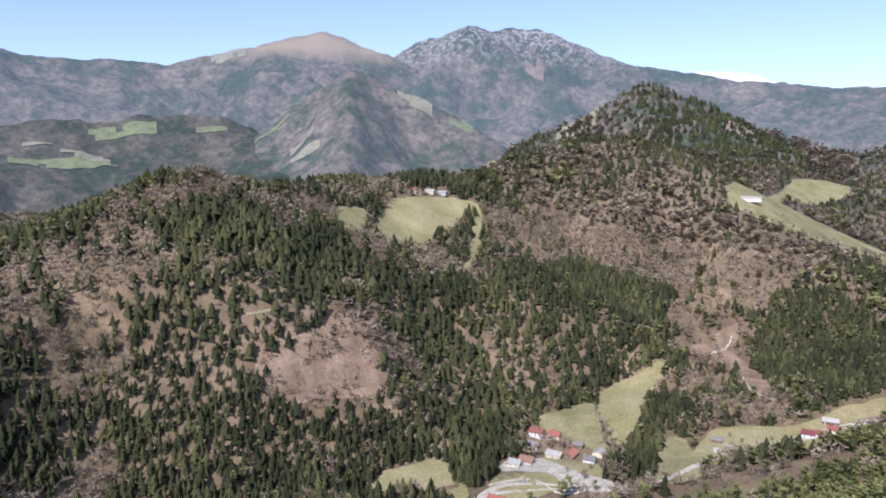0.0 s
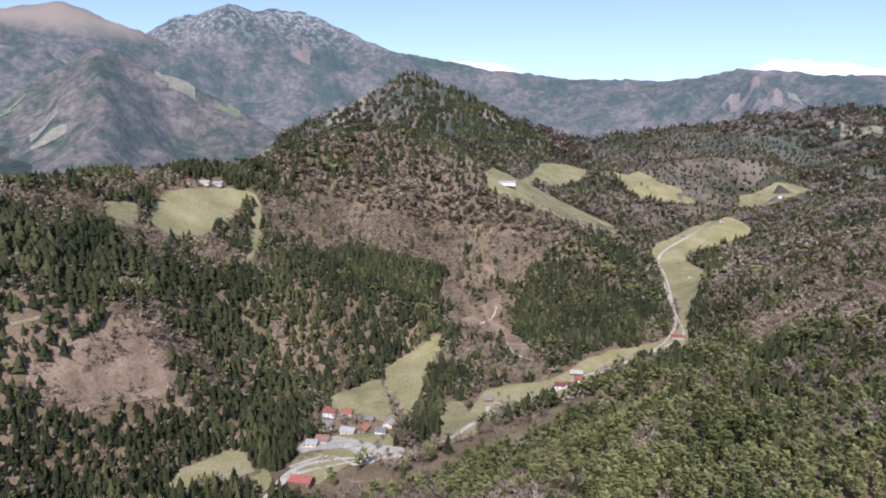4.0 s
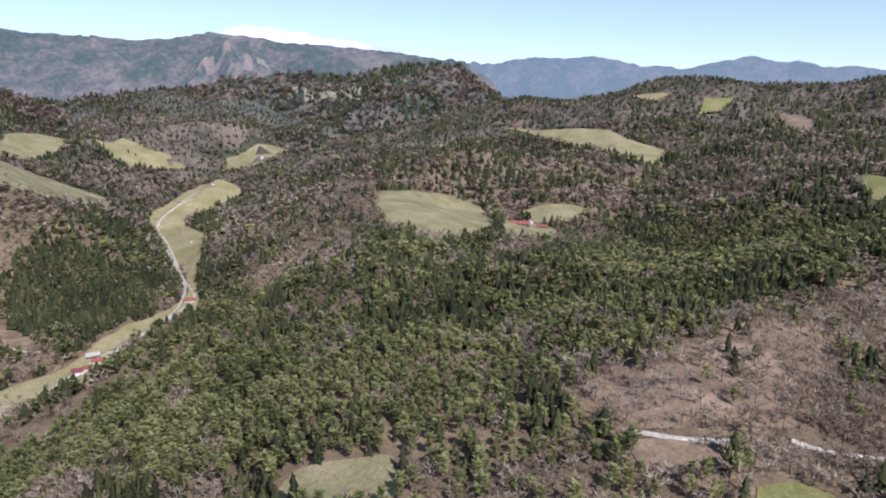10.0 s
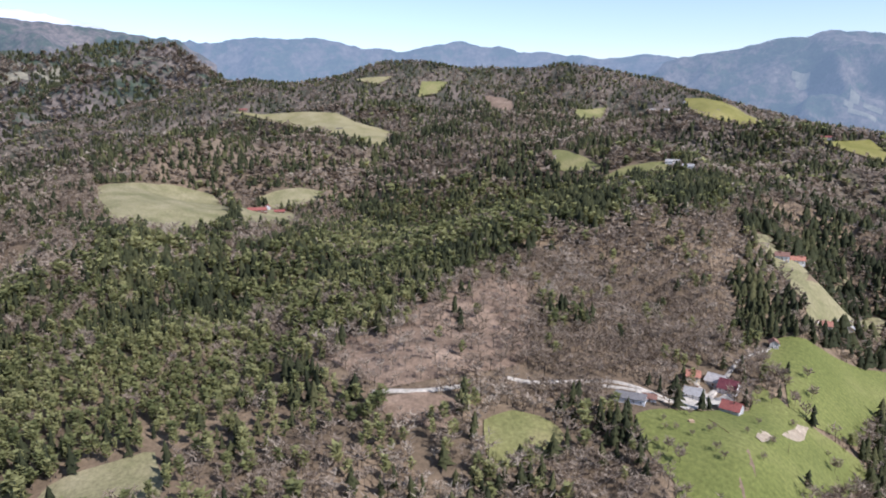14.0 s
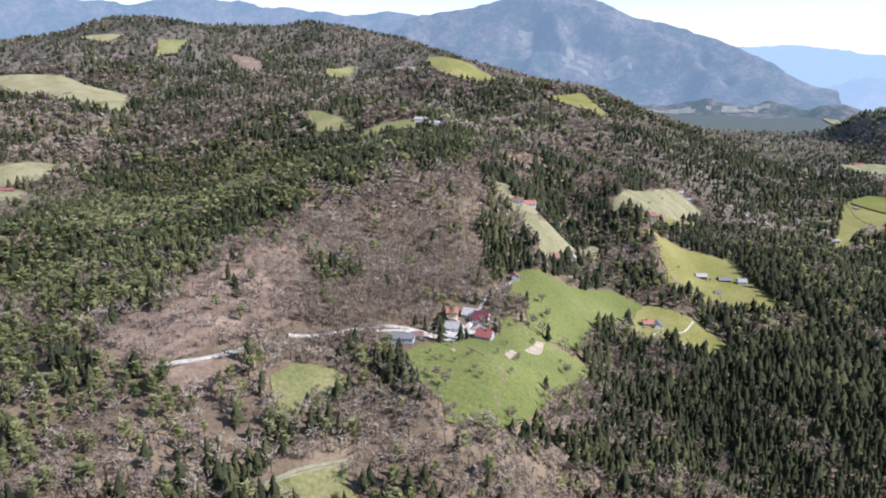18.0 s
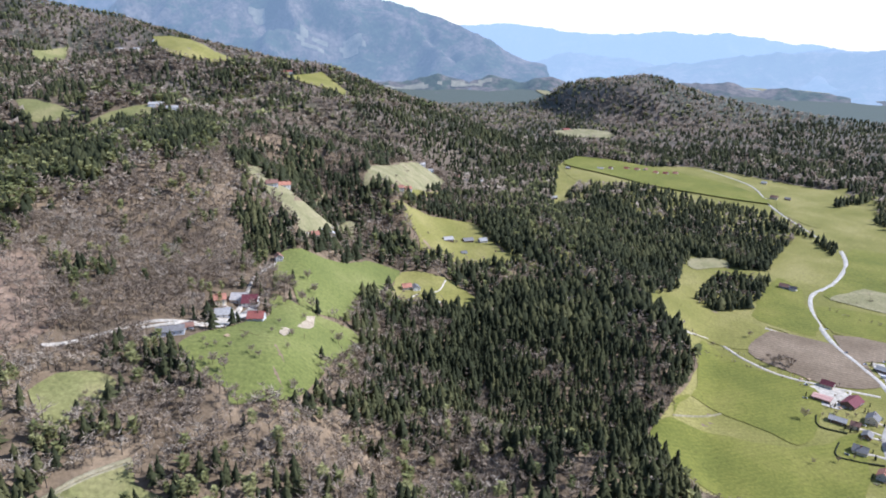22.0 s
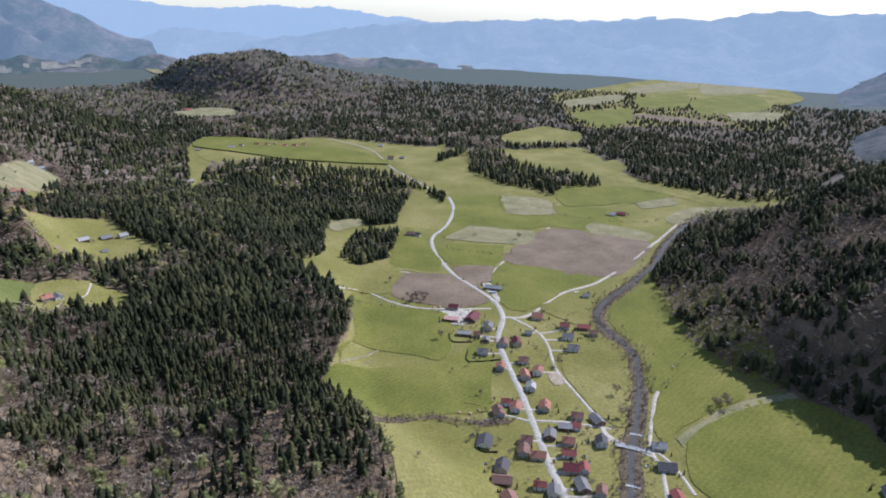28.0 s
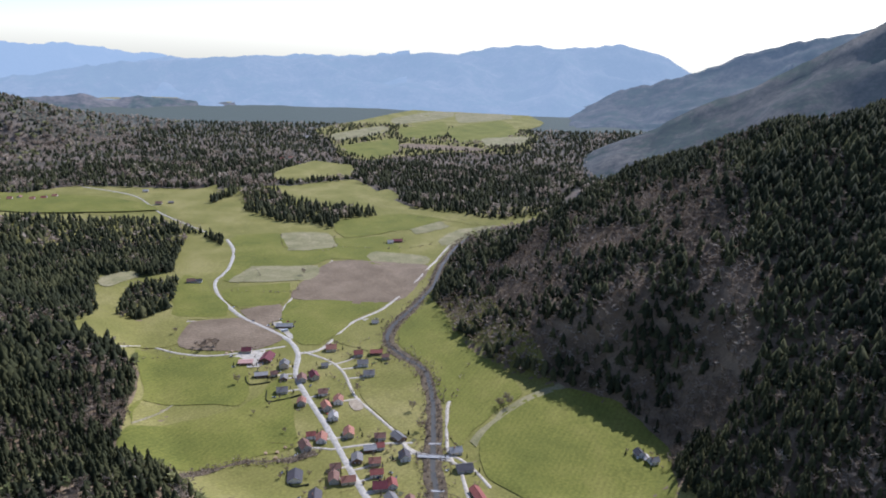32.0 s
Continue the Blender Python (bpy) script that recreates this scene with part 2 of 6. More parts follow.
# north side of the side valley
ridge([(-1350, 420, 60), (-700, 540, 150), (-520, 630, 195), (-438, 693, 224), (-374, 797, 248), (-322, 883, 276), (-255, 965, 268), (-150, 1140, 280), (-30, 1245, 285), (90, 1320, 294), (225, 1440, 333), (405, 1560, 360)], 0.58, 45)
ridge([(405, 1560, 360), (585, 1680, 338), (810, 1770, 308), (1050, 1740, 248), (1290, 1680, 180)], 0.52, 45)
ridge([(-30, 1245, 276), (60, 1050, 188), (165, 900, 105), (225, 818, 51)], 0.5, 45)
ridge([(495, 1590, 285), (600, 1470, 225), (630, 1290, 150), (705, 1140, 90)], 0.42, 45)
ridge([(-308, 885, 285), (-195, 735, 159), (-105, 645, 105), (-90, 540, 51)], 0.5, 45)
# the plateau to the east
ridge([(60, 60, 90), (210, 150, 138), (375, 270, 154), (600, 435, 171), (840, 555, 180), (960, 675, 189), (1140, 765, 225), (1299, 630, 255), (1440, 495, 243), (1575, 327, 222)], 0.46, 75)
ridge([(720, 270, 154), (840, 390, 164), (900, 510, 176)], 0.3, 135)
# the hill with the brown slope
ridge([(255, 90, 142), (390, 30, 162), (528, 22, 177), (675, -45, 195), (824, -204, 213), (960, -270, 210), (1186, -297, 219), (1350, -225, 225)], 0.31, 60)
ridge([(375, -165, 129), (450, -248, 117), (525, -432, 66)], 0.25, 90)
# hills behind it
ridge([(1350, -225, 225), (1650, 0, 285), (1918, 105, 285), (2130, 90, 338), (2460, -72, 408), (2392, 482, 417), (2152, 1119, 352)], 0.32, 90)
ridge([(2460, -72, 405), (2400, -330, 368), (1995, -390, 300), (1860, -630, 248), (1725, -840, 165), (1590, -1050, 60)], 0.33, 90)
ridge([(1575, 327, 222), (1740, 495, 255), (1950, 840, 262), (2152, 1119, 352)], 0.32, 90)
# north-east
ridge([(1533, 2100, 345), (1950, 2340, 405), (2250, 2475, 375)], 0.35, 120)
ridge([(2550, 1950, 345), (2250, 1770, 255)], 0.35, 90)
# the hill beside the river
ridge([(30, -1290, -8), (-135, -1200, 57), (-225, -1185, 102), (-382, -1185, 189), (-548, -1132, 279), (-675, -1035, 330), (-1020, -810, 375), (-1425, -225, 420)], 0.58, 60)
# low hills of the plain
ridge([(2160, -1935, 30), (2012, -2100, 75), (1896, -2217, 188), (1738, -2358, 88), (1515, -2528, 51), (1200, -2700, 0)], 0.38, 40)
ridge([(450, -1740, 8), (300, -1725, 34), (100, -1730, 56), (-60, -1720, 62), (-120, -1715, 40)], 0.35, 60)


def height(x, y):
    """The ground's height; x and y are arrays."""
    x, y = np.asarray(x, float), np.asarray(y, float)
    north = 0.02 + 0.05 * np.clip(y / 750, 0, 1)
    low = np.full(x.shape, 1e9)
    for d, z in spans(VALLEY, x, y):
        low = np.minimum(low, z + north * np.clip(d - 60, 0, 2250))
    top = low
    for points, slope, w in RIDGES:
        e = np.full(x.shape, -1e9)
        for d, z in spans(points, x, y):
            e = np.maximum(e, z - slope * (np.sqrt(d * d + w * w) - w))
        top = np.maximum(top, e) + 7.5 * np.log1p(np.exp(-np.abs(top - e) / 12))
    for points, w, slope in CARVED:
        e = np.full(x.shape, 1e9)
        for d, z in spans(points, x, y):
            f = np.clip(d - w, 0, None)
            e = np.minimum(e, z + slope * f + f * f / 240)
        top = np.minimum(top, e) - 3.75 * np.log1p(np.exp(-np.abs(top - e) / 6))
    top = np.maximum(top, low - 4.5)
    rough = np.clip((top - low - 9) / 60, 0, 1)
    top = top + rough * (12 * wavy(x, y, 195, 1) + 6.0 * wavy(x, y, 90, 2) + 2.2 * wavy(x, y, 39, 3))
    away = np.hypot(x, y)
    far = np.clip((away - 1950) / 1800, 0, 1)
    top = top + rough * np.clip((away - 750) / 600, 0, 1) * 22 * wavy(x, y, 345, 8) + rough * np.clip((away - 1125) / 450, 0, 1) * 51 * (0.42 - np.abs(wavy(x, y, 375, 12)))
    return top + rough * far * (45 * wavy(x, y, 630, 4) + 21 * wavy(x, y, 285, 5)) + 0.75 * wavy(x, y, 135, 6)


# ---- ground sheet ----
def axis(lo, hi, step, out, grow=1.07):
    a = list(np.arange(lo, hi + 0.1, step))
    s = step
    while a[-1] < out:
        s *= grow
        a.append(a[-1] + s)
    s = step
    while a[0] > -out:
        s *= grow
        a.insert(0, a[0] - s)
    return np.array(a)


def mesh_from(name, verts, faces, mats, mat_index=None, smooth=False, tint=None):
    """A mesh from arrays: faces all of one size."""
    me = bpy.data.meshes.new(name)
    verts, faces = np.asarray(verts, np.float32), np.asarray(faces, np.int32)
    k = faces.shape[1]
    me.vertices.add(len(verts))
    me.vertices.foreach_set("co", verts.ravel())
    me.loops.add(faces.size)
    me.loops.foreach_set("vertex_index", faces.ravel())
    me.polygons.add(len(faces))
    me.polygons.foreach_set("loop_start", np.arange(len(faces), dtype=np.int32) * k)
    if smooth:
        me.polygons.foreach_set("use_smooth", np.ones(len(faces), bool))
    for m in mats:
        me.materials.append(m)
    if mat_index is not None:
        me.polygons.foreach_set("material_index", np.asarray(mat_index, np.int32))
    if tint is not None:
        a = me.attributes.new("tint", "FLOAT", "POINT")
        a.data.foreach_set("value", np.asarray(tint, np.float32))
    me.update(calc_edges=True)
    return me


def grid_faces(nu, nv):
    i = np.arange((nu - 1) * (nv - 1))
    a = (i // (nu - 1)) * nu + i % (nu - 1)
    return np.stack([a, a + 1, a + nu + 1, a + nu], 1)


GX, GY = axis(-675, 1575, 10.5, 7200), axis(-1575, 1800, 10.5, 7200)
MX, MY = np.meshgrid(GX, GY)
MZ = height(MX, MY)
ground = tagged(new("ground", mesh_from("ground", np.stack([MX, MY, MZ], 2).reshape(-1, 3), grid_faces(len(GX), len(GY)), [LITTER], smooth=True)),
                "brown leaf-littered wooded hills around a flat valley floor", "ground", kind="structure")


def ground_z(x, y):
    """Height of the ground sheet itself."""
    x, y = np.asarray(x, float), np.asarray(y, float)
    i = np.clip(np.searchsorted(GX, x) - 1, 0, len(GX) - 2)
    j = np.clip(np.searchsorted(GY, y) - 1, 0, len(GY) - 2)
    f, g = (x - GX[i]) / (GX[i + 1] - GX[i]), (y - GY[j]) / (GY[j + 1] - GY[j])
    return (MZ[j, i] * (1 - f) + MZ[j, i + 1] * f) * (1 - g) + (MZ[j + 1, i] * (1 - f) + MZ[j + 1, i + 1] * f) * g


# ---- far mountains ----
def far_material(name, kind, haze):
    """Distant slopes seen through much air: woods, rock or snow, haze painted in as emission."""
    m, n, l, b = shader(name, 0.95)
    geo = n.new("ShaderNodeNewGeometry")
    big = noise_node(n, l, 0.004, 6, 0.65, geo.outputs["Position"])
    fine = noise_node(n, l, 0.034, 8, 0.8, geo.outputs["Position"])
    woods = ramp(n, [(0.38, (0.035, 0.05, 0.026)), (0.46, (0.055, 0.066, 0.036)), (0.51, (0.12, 0.095, 0.072)), (0.6, (0.19, 0.148, 0.116)), (0.65, (0.15, 0.12, 0.09)), (0.68, (0.36, 0.34, 0.19)), (0.73, (0.26, 0.29, 0.13))])
    mid = noise_node(n, l, 0.0147, 6, 0.72, geo.outputs["Position"])
    l.new(blend(n, l, "MIX", 0.45, big.outputs[0], mid.outputs[0]), woods.inputs[0])
    grain = ramp(n, [(0.36, (0.4, 0.4, 0.4)), (0.64, (1.55, 1.55, 1.55))])
    l.new(fine.outputs[0], grain.inputs[0])
    col = blend(n, l, "MULTIPLY", 1.0, woods.outputs[0], grain.outputs[0])
    if kind in ("rocky", "snow", "hazed"):
        sep = n.new("ShaderNodeSeparateXYZ")
        l.new(geo.outputs["Position"], sep.inputs[0])
        mr = n.new("ShaderNodeMapRange")
        lo, hi = {"rocky": (860, 1090), "snow": (640, 765), "hazed": (870, 975)}[kind]
        mr.inputs[1].default_value, mr.inputs[2].default_value = lo, hi
        l.new(sep.outputs[2], mr.inputs[0])
        at = n.new("ShaderNodeMath")
        at.operation = "MULTIPLY"
        l.new(mr.outputs[0], at.inputs[0])
        spot = ramp(n, [(0.5, (0, 0, 0)), (0.56, (1, 1, 1))] if kind == "rocky" else [(0.25, (0, 0, 0)), (0.35, (1, 1, 1))])
        l.new(fine.outputs[0] if kind == "rocky" else big.outputs[0], spot.inputs[0])
        l.new(spot.outputs[0], at.inputs[1])
        col = blend(n, l, "MIX", at.outputs[0], col, {"rocky": (0.36, 0.33, 0.31), "snow": (0.85, 0.87, 0.9), "hazed": (0.3, 0.22, 0.15)}[kind])
    if kind == "wood":
        col = blend(n, l, "MULTIPLY", 1.0, col, (0.62, 0.66, 0.62))
    tone = {"meadow": (0.17, 0.18, 0.085), "dry": (0.25, 0.22, 0.145), "clearcut": (0.24, 0.17, 0.13), "sand": (0.36, 0.34, 0.32)}.get(kind)
    if tone:
        col = blend(n, l, "MULTIPLY", 0.6, tone, grain.outputs[0])
    l.new(col, b.inputs["Base Color"])
    # blue air haze painted as emission, mixed in by the range's share
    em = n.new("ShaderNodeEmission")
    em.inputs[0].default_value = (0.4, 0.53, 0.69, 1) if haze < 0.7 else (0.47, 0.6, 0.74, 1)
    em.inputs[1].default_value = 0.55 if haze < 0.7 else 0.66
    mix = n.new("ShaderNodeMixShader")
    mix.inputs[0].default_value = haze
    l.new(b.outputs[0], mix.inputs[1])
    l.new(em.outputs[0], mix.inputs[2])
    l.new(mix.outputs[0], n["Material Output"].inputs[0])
    return m


SLOPES, PASTURE = {}, {}


def pasture(seed, i, j, ru, rv, kind):
    """An open patch on a far slope, following its ground, with the slope's painted haze glow."""
    rows, haze = SLOPES[seed]
    i0, i1, j0, j1 = max(i - rv, 1), min(i + rv, rows.shape[0] - 2), max(j - ru, 0), min(j + ru, rows.shape[1] - 1)
    if i1 <= i0 or j1 <= j0:
        return
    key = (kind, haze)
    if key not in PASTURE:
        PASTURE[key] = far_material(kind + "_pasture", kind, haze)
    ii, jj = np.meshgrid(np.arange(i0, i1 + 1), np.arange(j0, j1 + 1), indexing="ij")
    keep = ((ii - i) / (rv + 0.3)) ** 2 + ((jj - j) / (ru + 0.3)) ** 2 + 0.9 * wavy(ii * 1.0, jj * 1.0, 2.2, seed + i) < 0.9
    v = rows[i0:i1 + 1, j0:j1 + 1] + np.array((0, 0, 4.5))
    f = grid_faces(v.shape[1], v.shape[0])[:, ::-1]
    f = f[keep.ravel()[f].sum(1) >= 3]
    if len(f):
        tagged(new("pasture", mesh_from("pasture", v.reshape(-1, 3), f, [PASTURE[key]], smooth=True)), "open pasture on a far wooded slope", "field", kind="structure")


def mountains(name, kind, haze, crest, depth, foot, seed):
    """A far range: share of painted haze, crest line, the way its flank reaches towards the valley, and the height of
    its foot.
    """
    c = np.array(crest, float)
    s = np.concatenate([[0], np.cumsum(np.hypot(*np.diff(c[:, :2], axis=0).T))])
    u = np.arange(0, s[-1], 24.0)
    px, py, pz = (np.interp(u, s, c[:, k]) for k in range(3))
    pz = pz + 13 * wavy(u, u * 0, 135, seed) + 7.5 * wavy(u, u * 0, 45, seed + 1) + 4.5 * wavy(u, u * 0, 18, seed + 2)
    d = np.hypot(px, py)
    tx, ty = -px / d, -py / d
    rows = []
    steps = [-0.25, *np.linspace(0, 1, 46 if depth > 675 else 16)]
    for v in steps:
        x, y = px + tx * depth * v, py + ty * depth * v
        drop = abs(v) ** 0.85
        wx, wy = x + 135 * wavy(x, y, 390, seed), y + 135 * wavy(x, y, 390, seed + 9)
        spur = 0.75 - np.abs(wavy(wx, wy, 630, seed + 3)) * 1.6
        gully = 0.7 - np.abs(wavy(wx, wy, 255, seed + 4)) * 1.5 + 0.35 * wavy(wx, wy, 90, seed + 5)
        amp = (pz - foot) * min(abs(v) * 3, 1) * (1 - max(v, 0)) ** 0.6
        z = foot + (pz - foot) * (1 - drop) + amp * (0.4 * spur + 0.2 * gully - 0.1) + 6 * wavy(x, y, 60, 7) * (abs(v) > 0)
        z = np.minimum(z, pz - 1.5 - 30 * abs(v)) if v else z
        rows.append(np.stack([x, y, z], 1))
    rows.append(rows[-1] - np.array((0, 0, 240.0)))
    steps.append(1.0)
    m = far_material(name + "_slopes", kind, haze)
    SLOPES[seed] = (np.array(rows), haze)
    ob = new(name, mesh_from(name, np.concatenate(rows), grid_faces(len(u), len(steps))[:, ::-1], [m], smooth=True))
    return tagged(ob, {"hazed": "bald brown-topped mountain range above dark woods", "rocky": "grey rocky mountain summit with wooded flanks", "brown": "brown ridge of bare woods", "wood": "forested ridge with bare and evergreen woods", 
                       "snow": "snow-covered mountain top on the skyline", "blue": "distant wooded height tinted blue by painted haze", "haze": "hills on the horizon turned pale blue by painted haze"}[kind], "mountain", kind="structure")


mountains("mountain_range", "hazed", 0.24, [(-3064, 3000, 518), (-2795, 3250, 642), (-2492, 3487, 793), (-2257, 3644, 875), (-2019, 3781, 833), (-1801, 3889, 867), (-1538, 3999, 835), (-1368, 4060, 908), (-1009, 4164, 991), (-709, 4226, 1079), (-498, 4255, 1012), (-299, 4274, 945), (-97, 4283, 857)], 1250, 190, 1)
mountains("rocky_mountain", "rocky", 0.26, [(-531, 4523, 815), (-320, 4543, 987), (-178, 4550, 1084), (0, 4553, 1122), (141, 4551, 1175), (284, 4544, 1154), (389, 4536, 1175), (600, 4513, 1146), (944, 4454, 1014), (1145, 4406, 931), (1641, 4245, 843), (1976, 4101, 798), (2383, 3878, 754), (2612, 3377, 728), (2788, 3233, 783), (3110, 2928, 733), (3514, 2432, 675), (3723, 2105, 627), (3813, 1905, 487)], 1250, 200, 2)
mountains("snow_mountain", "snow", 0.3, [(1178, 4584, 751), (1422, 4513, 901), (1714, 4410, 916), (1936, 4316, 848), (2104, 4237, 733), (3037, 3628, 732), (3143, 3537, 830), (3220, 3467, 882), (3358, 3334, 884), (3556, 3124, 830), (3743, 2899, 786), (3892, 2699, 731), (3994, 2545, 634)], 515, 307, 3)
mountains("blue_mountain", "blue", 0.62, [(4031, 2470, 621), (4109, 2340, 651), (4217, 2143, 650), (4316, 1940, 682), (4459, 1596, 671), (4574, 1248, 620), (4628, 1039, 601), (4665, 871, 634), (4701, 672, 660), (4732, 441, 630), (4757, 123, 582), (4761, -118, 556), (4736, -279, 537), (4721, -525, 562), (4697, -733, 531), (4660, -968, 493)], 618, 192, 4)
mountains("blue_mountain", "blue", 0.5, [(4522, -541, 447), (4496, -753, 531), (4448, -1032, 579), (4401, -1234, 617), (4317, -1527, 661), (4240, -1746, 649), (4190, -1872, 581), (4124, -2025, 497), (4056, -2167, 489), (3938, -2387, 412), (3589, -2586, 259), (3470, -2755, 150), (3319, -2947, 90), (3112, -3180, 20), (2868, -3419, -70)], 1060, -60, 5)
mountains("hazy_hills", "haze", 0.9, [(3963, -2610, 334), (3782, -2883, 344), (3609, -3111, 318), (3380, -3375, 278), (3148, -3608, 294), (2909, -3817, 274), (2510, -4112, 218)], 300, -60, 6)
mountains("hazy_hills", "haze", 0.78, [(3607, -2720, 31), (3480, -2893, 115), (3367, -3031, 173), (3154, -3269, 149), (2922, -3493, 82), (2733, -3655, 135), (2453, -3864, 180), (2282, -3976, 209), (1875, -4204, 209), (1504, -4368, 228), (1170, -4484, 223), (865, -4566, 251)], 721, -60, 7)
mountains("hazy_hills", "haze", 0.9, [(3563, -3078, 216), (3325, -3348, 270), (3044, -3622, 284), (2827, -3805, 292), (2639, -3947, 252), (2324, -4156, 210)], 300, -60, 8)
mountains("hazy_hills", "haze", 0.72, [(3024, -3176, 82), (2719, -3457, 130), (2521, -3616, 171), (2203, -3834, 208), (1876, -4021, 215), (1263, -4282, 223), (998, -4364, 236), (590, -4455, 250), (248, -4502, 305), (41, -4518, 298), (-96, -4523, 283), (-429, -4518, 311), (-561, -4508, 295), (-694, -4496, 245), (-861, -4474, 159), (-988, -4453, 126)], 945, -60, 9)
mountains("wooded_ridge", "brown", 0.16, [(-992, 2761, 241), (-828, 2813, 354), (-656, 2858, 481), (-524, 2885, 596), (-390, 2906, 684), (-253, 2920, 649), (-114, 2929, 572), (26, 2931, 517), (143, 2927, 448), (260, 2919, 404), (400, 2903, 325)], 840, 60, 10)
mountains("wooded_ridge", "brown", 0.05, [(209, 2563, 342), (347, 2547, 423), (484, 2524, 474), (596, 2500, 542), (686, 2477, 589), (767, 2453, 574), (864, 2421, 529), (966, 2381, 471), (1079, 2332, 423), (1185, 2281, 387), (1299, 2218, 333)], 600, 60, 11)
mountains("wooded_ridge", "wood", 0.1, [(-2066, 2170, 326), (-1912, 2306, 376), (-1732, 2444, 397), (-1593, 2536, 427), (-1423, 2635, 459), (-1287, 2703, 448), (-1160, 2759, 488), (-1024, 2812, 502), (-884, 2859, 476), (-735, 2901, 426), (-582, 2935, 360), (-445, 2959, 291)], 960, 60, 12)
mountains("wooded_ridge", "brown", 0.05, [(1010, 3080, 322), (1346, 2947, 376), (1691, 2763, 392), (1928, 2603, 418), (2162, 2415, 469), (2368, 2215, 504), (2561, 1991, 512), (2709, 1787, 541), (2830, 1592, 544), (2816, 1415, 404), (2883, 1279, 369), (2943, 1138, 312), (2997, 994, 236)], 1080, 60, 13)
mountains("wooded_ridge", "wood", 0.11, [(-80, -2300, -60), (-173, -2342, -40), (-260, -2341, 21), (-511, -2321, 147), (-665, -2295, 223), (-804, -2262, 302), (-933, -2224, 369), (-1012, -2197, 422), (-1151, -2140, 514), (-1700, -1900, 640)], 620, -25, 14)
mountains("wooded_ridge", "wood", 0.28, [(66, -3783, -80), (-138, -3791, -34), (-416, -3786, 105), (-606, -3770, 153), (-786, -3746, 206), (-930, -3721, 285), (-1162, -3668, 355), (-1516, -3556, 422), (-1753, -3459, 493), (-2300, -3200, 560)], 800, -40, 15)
# low ridges on the far plain, blue haze painted into their material
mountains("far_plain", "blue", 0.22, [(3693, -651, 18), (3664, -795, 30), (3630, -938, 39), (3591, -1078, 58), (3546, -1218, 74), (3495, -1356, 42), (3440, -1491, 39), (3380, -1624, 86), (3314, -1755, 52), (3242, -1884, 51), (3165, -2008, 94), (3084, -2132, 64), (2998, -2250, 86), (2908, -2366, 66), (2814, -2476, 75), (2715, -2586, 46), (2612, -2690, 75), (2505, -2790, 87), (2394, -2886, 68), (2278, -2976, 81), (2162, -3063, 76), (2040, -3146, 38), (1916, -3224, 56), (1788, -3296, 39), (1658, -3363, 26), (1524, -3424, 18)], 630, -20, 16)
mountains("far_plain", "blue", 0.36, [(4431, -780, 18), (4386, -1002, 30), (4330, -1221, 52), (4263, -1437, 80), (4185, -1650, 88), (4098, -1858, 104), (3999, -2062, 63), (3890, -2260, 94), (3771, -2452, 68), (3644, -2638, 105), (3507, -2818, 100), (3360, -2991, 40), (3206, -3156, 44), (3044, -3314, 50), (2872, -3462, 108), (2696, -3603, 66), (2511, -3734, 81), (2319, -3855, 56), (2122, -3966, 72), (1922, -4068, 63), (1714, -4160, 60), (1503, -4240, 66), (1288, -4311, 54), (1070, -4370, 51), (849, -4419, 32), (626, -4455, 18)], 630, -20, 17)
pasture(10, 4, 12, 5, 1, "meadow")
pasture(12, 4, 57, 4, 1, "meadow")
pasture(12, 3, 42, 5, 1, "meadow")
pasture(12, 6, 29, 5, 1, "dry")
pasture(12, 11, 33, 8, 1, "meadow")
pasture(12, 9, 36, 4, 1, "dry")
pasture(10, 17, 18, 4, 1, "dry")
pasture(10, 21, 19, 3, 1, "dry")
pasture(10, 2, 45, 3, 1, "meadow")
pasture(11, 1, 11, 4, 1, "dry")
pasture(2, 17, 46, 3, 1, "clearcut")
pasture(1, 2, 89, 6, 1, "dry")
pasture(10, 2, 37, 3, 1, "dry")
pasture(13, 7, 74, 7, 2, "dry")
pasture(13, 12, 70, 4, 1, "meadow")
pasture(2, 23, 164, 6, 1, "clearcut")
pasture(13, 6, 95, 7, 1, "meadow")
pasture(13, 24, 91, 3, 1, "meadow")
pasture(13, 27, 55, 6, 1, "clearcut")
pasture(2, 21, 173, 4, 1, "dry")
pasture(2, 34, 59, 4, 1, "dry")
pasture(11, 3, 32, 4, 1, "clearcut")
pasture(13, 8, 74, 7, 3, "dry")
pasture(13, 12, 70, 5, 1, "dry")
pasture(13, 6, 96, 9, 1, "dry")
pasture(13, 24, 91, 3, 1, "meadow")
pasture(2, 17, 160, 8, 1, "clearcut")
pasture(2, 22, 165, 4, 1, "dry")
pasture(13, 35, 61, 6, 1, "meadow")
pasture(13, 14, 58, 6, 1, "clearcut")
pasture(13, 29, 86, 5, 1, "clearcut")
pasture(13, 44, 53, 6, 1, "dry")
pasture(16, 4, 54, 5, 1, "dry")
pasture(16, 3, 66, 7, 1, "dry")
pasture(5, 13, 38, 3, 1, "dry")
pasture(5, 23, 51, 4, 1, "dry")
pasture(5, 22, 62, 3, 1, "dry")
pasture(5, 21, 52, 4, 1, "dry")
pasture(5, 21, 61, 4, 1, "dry")

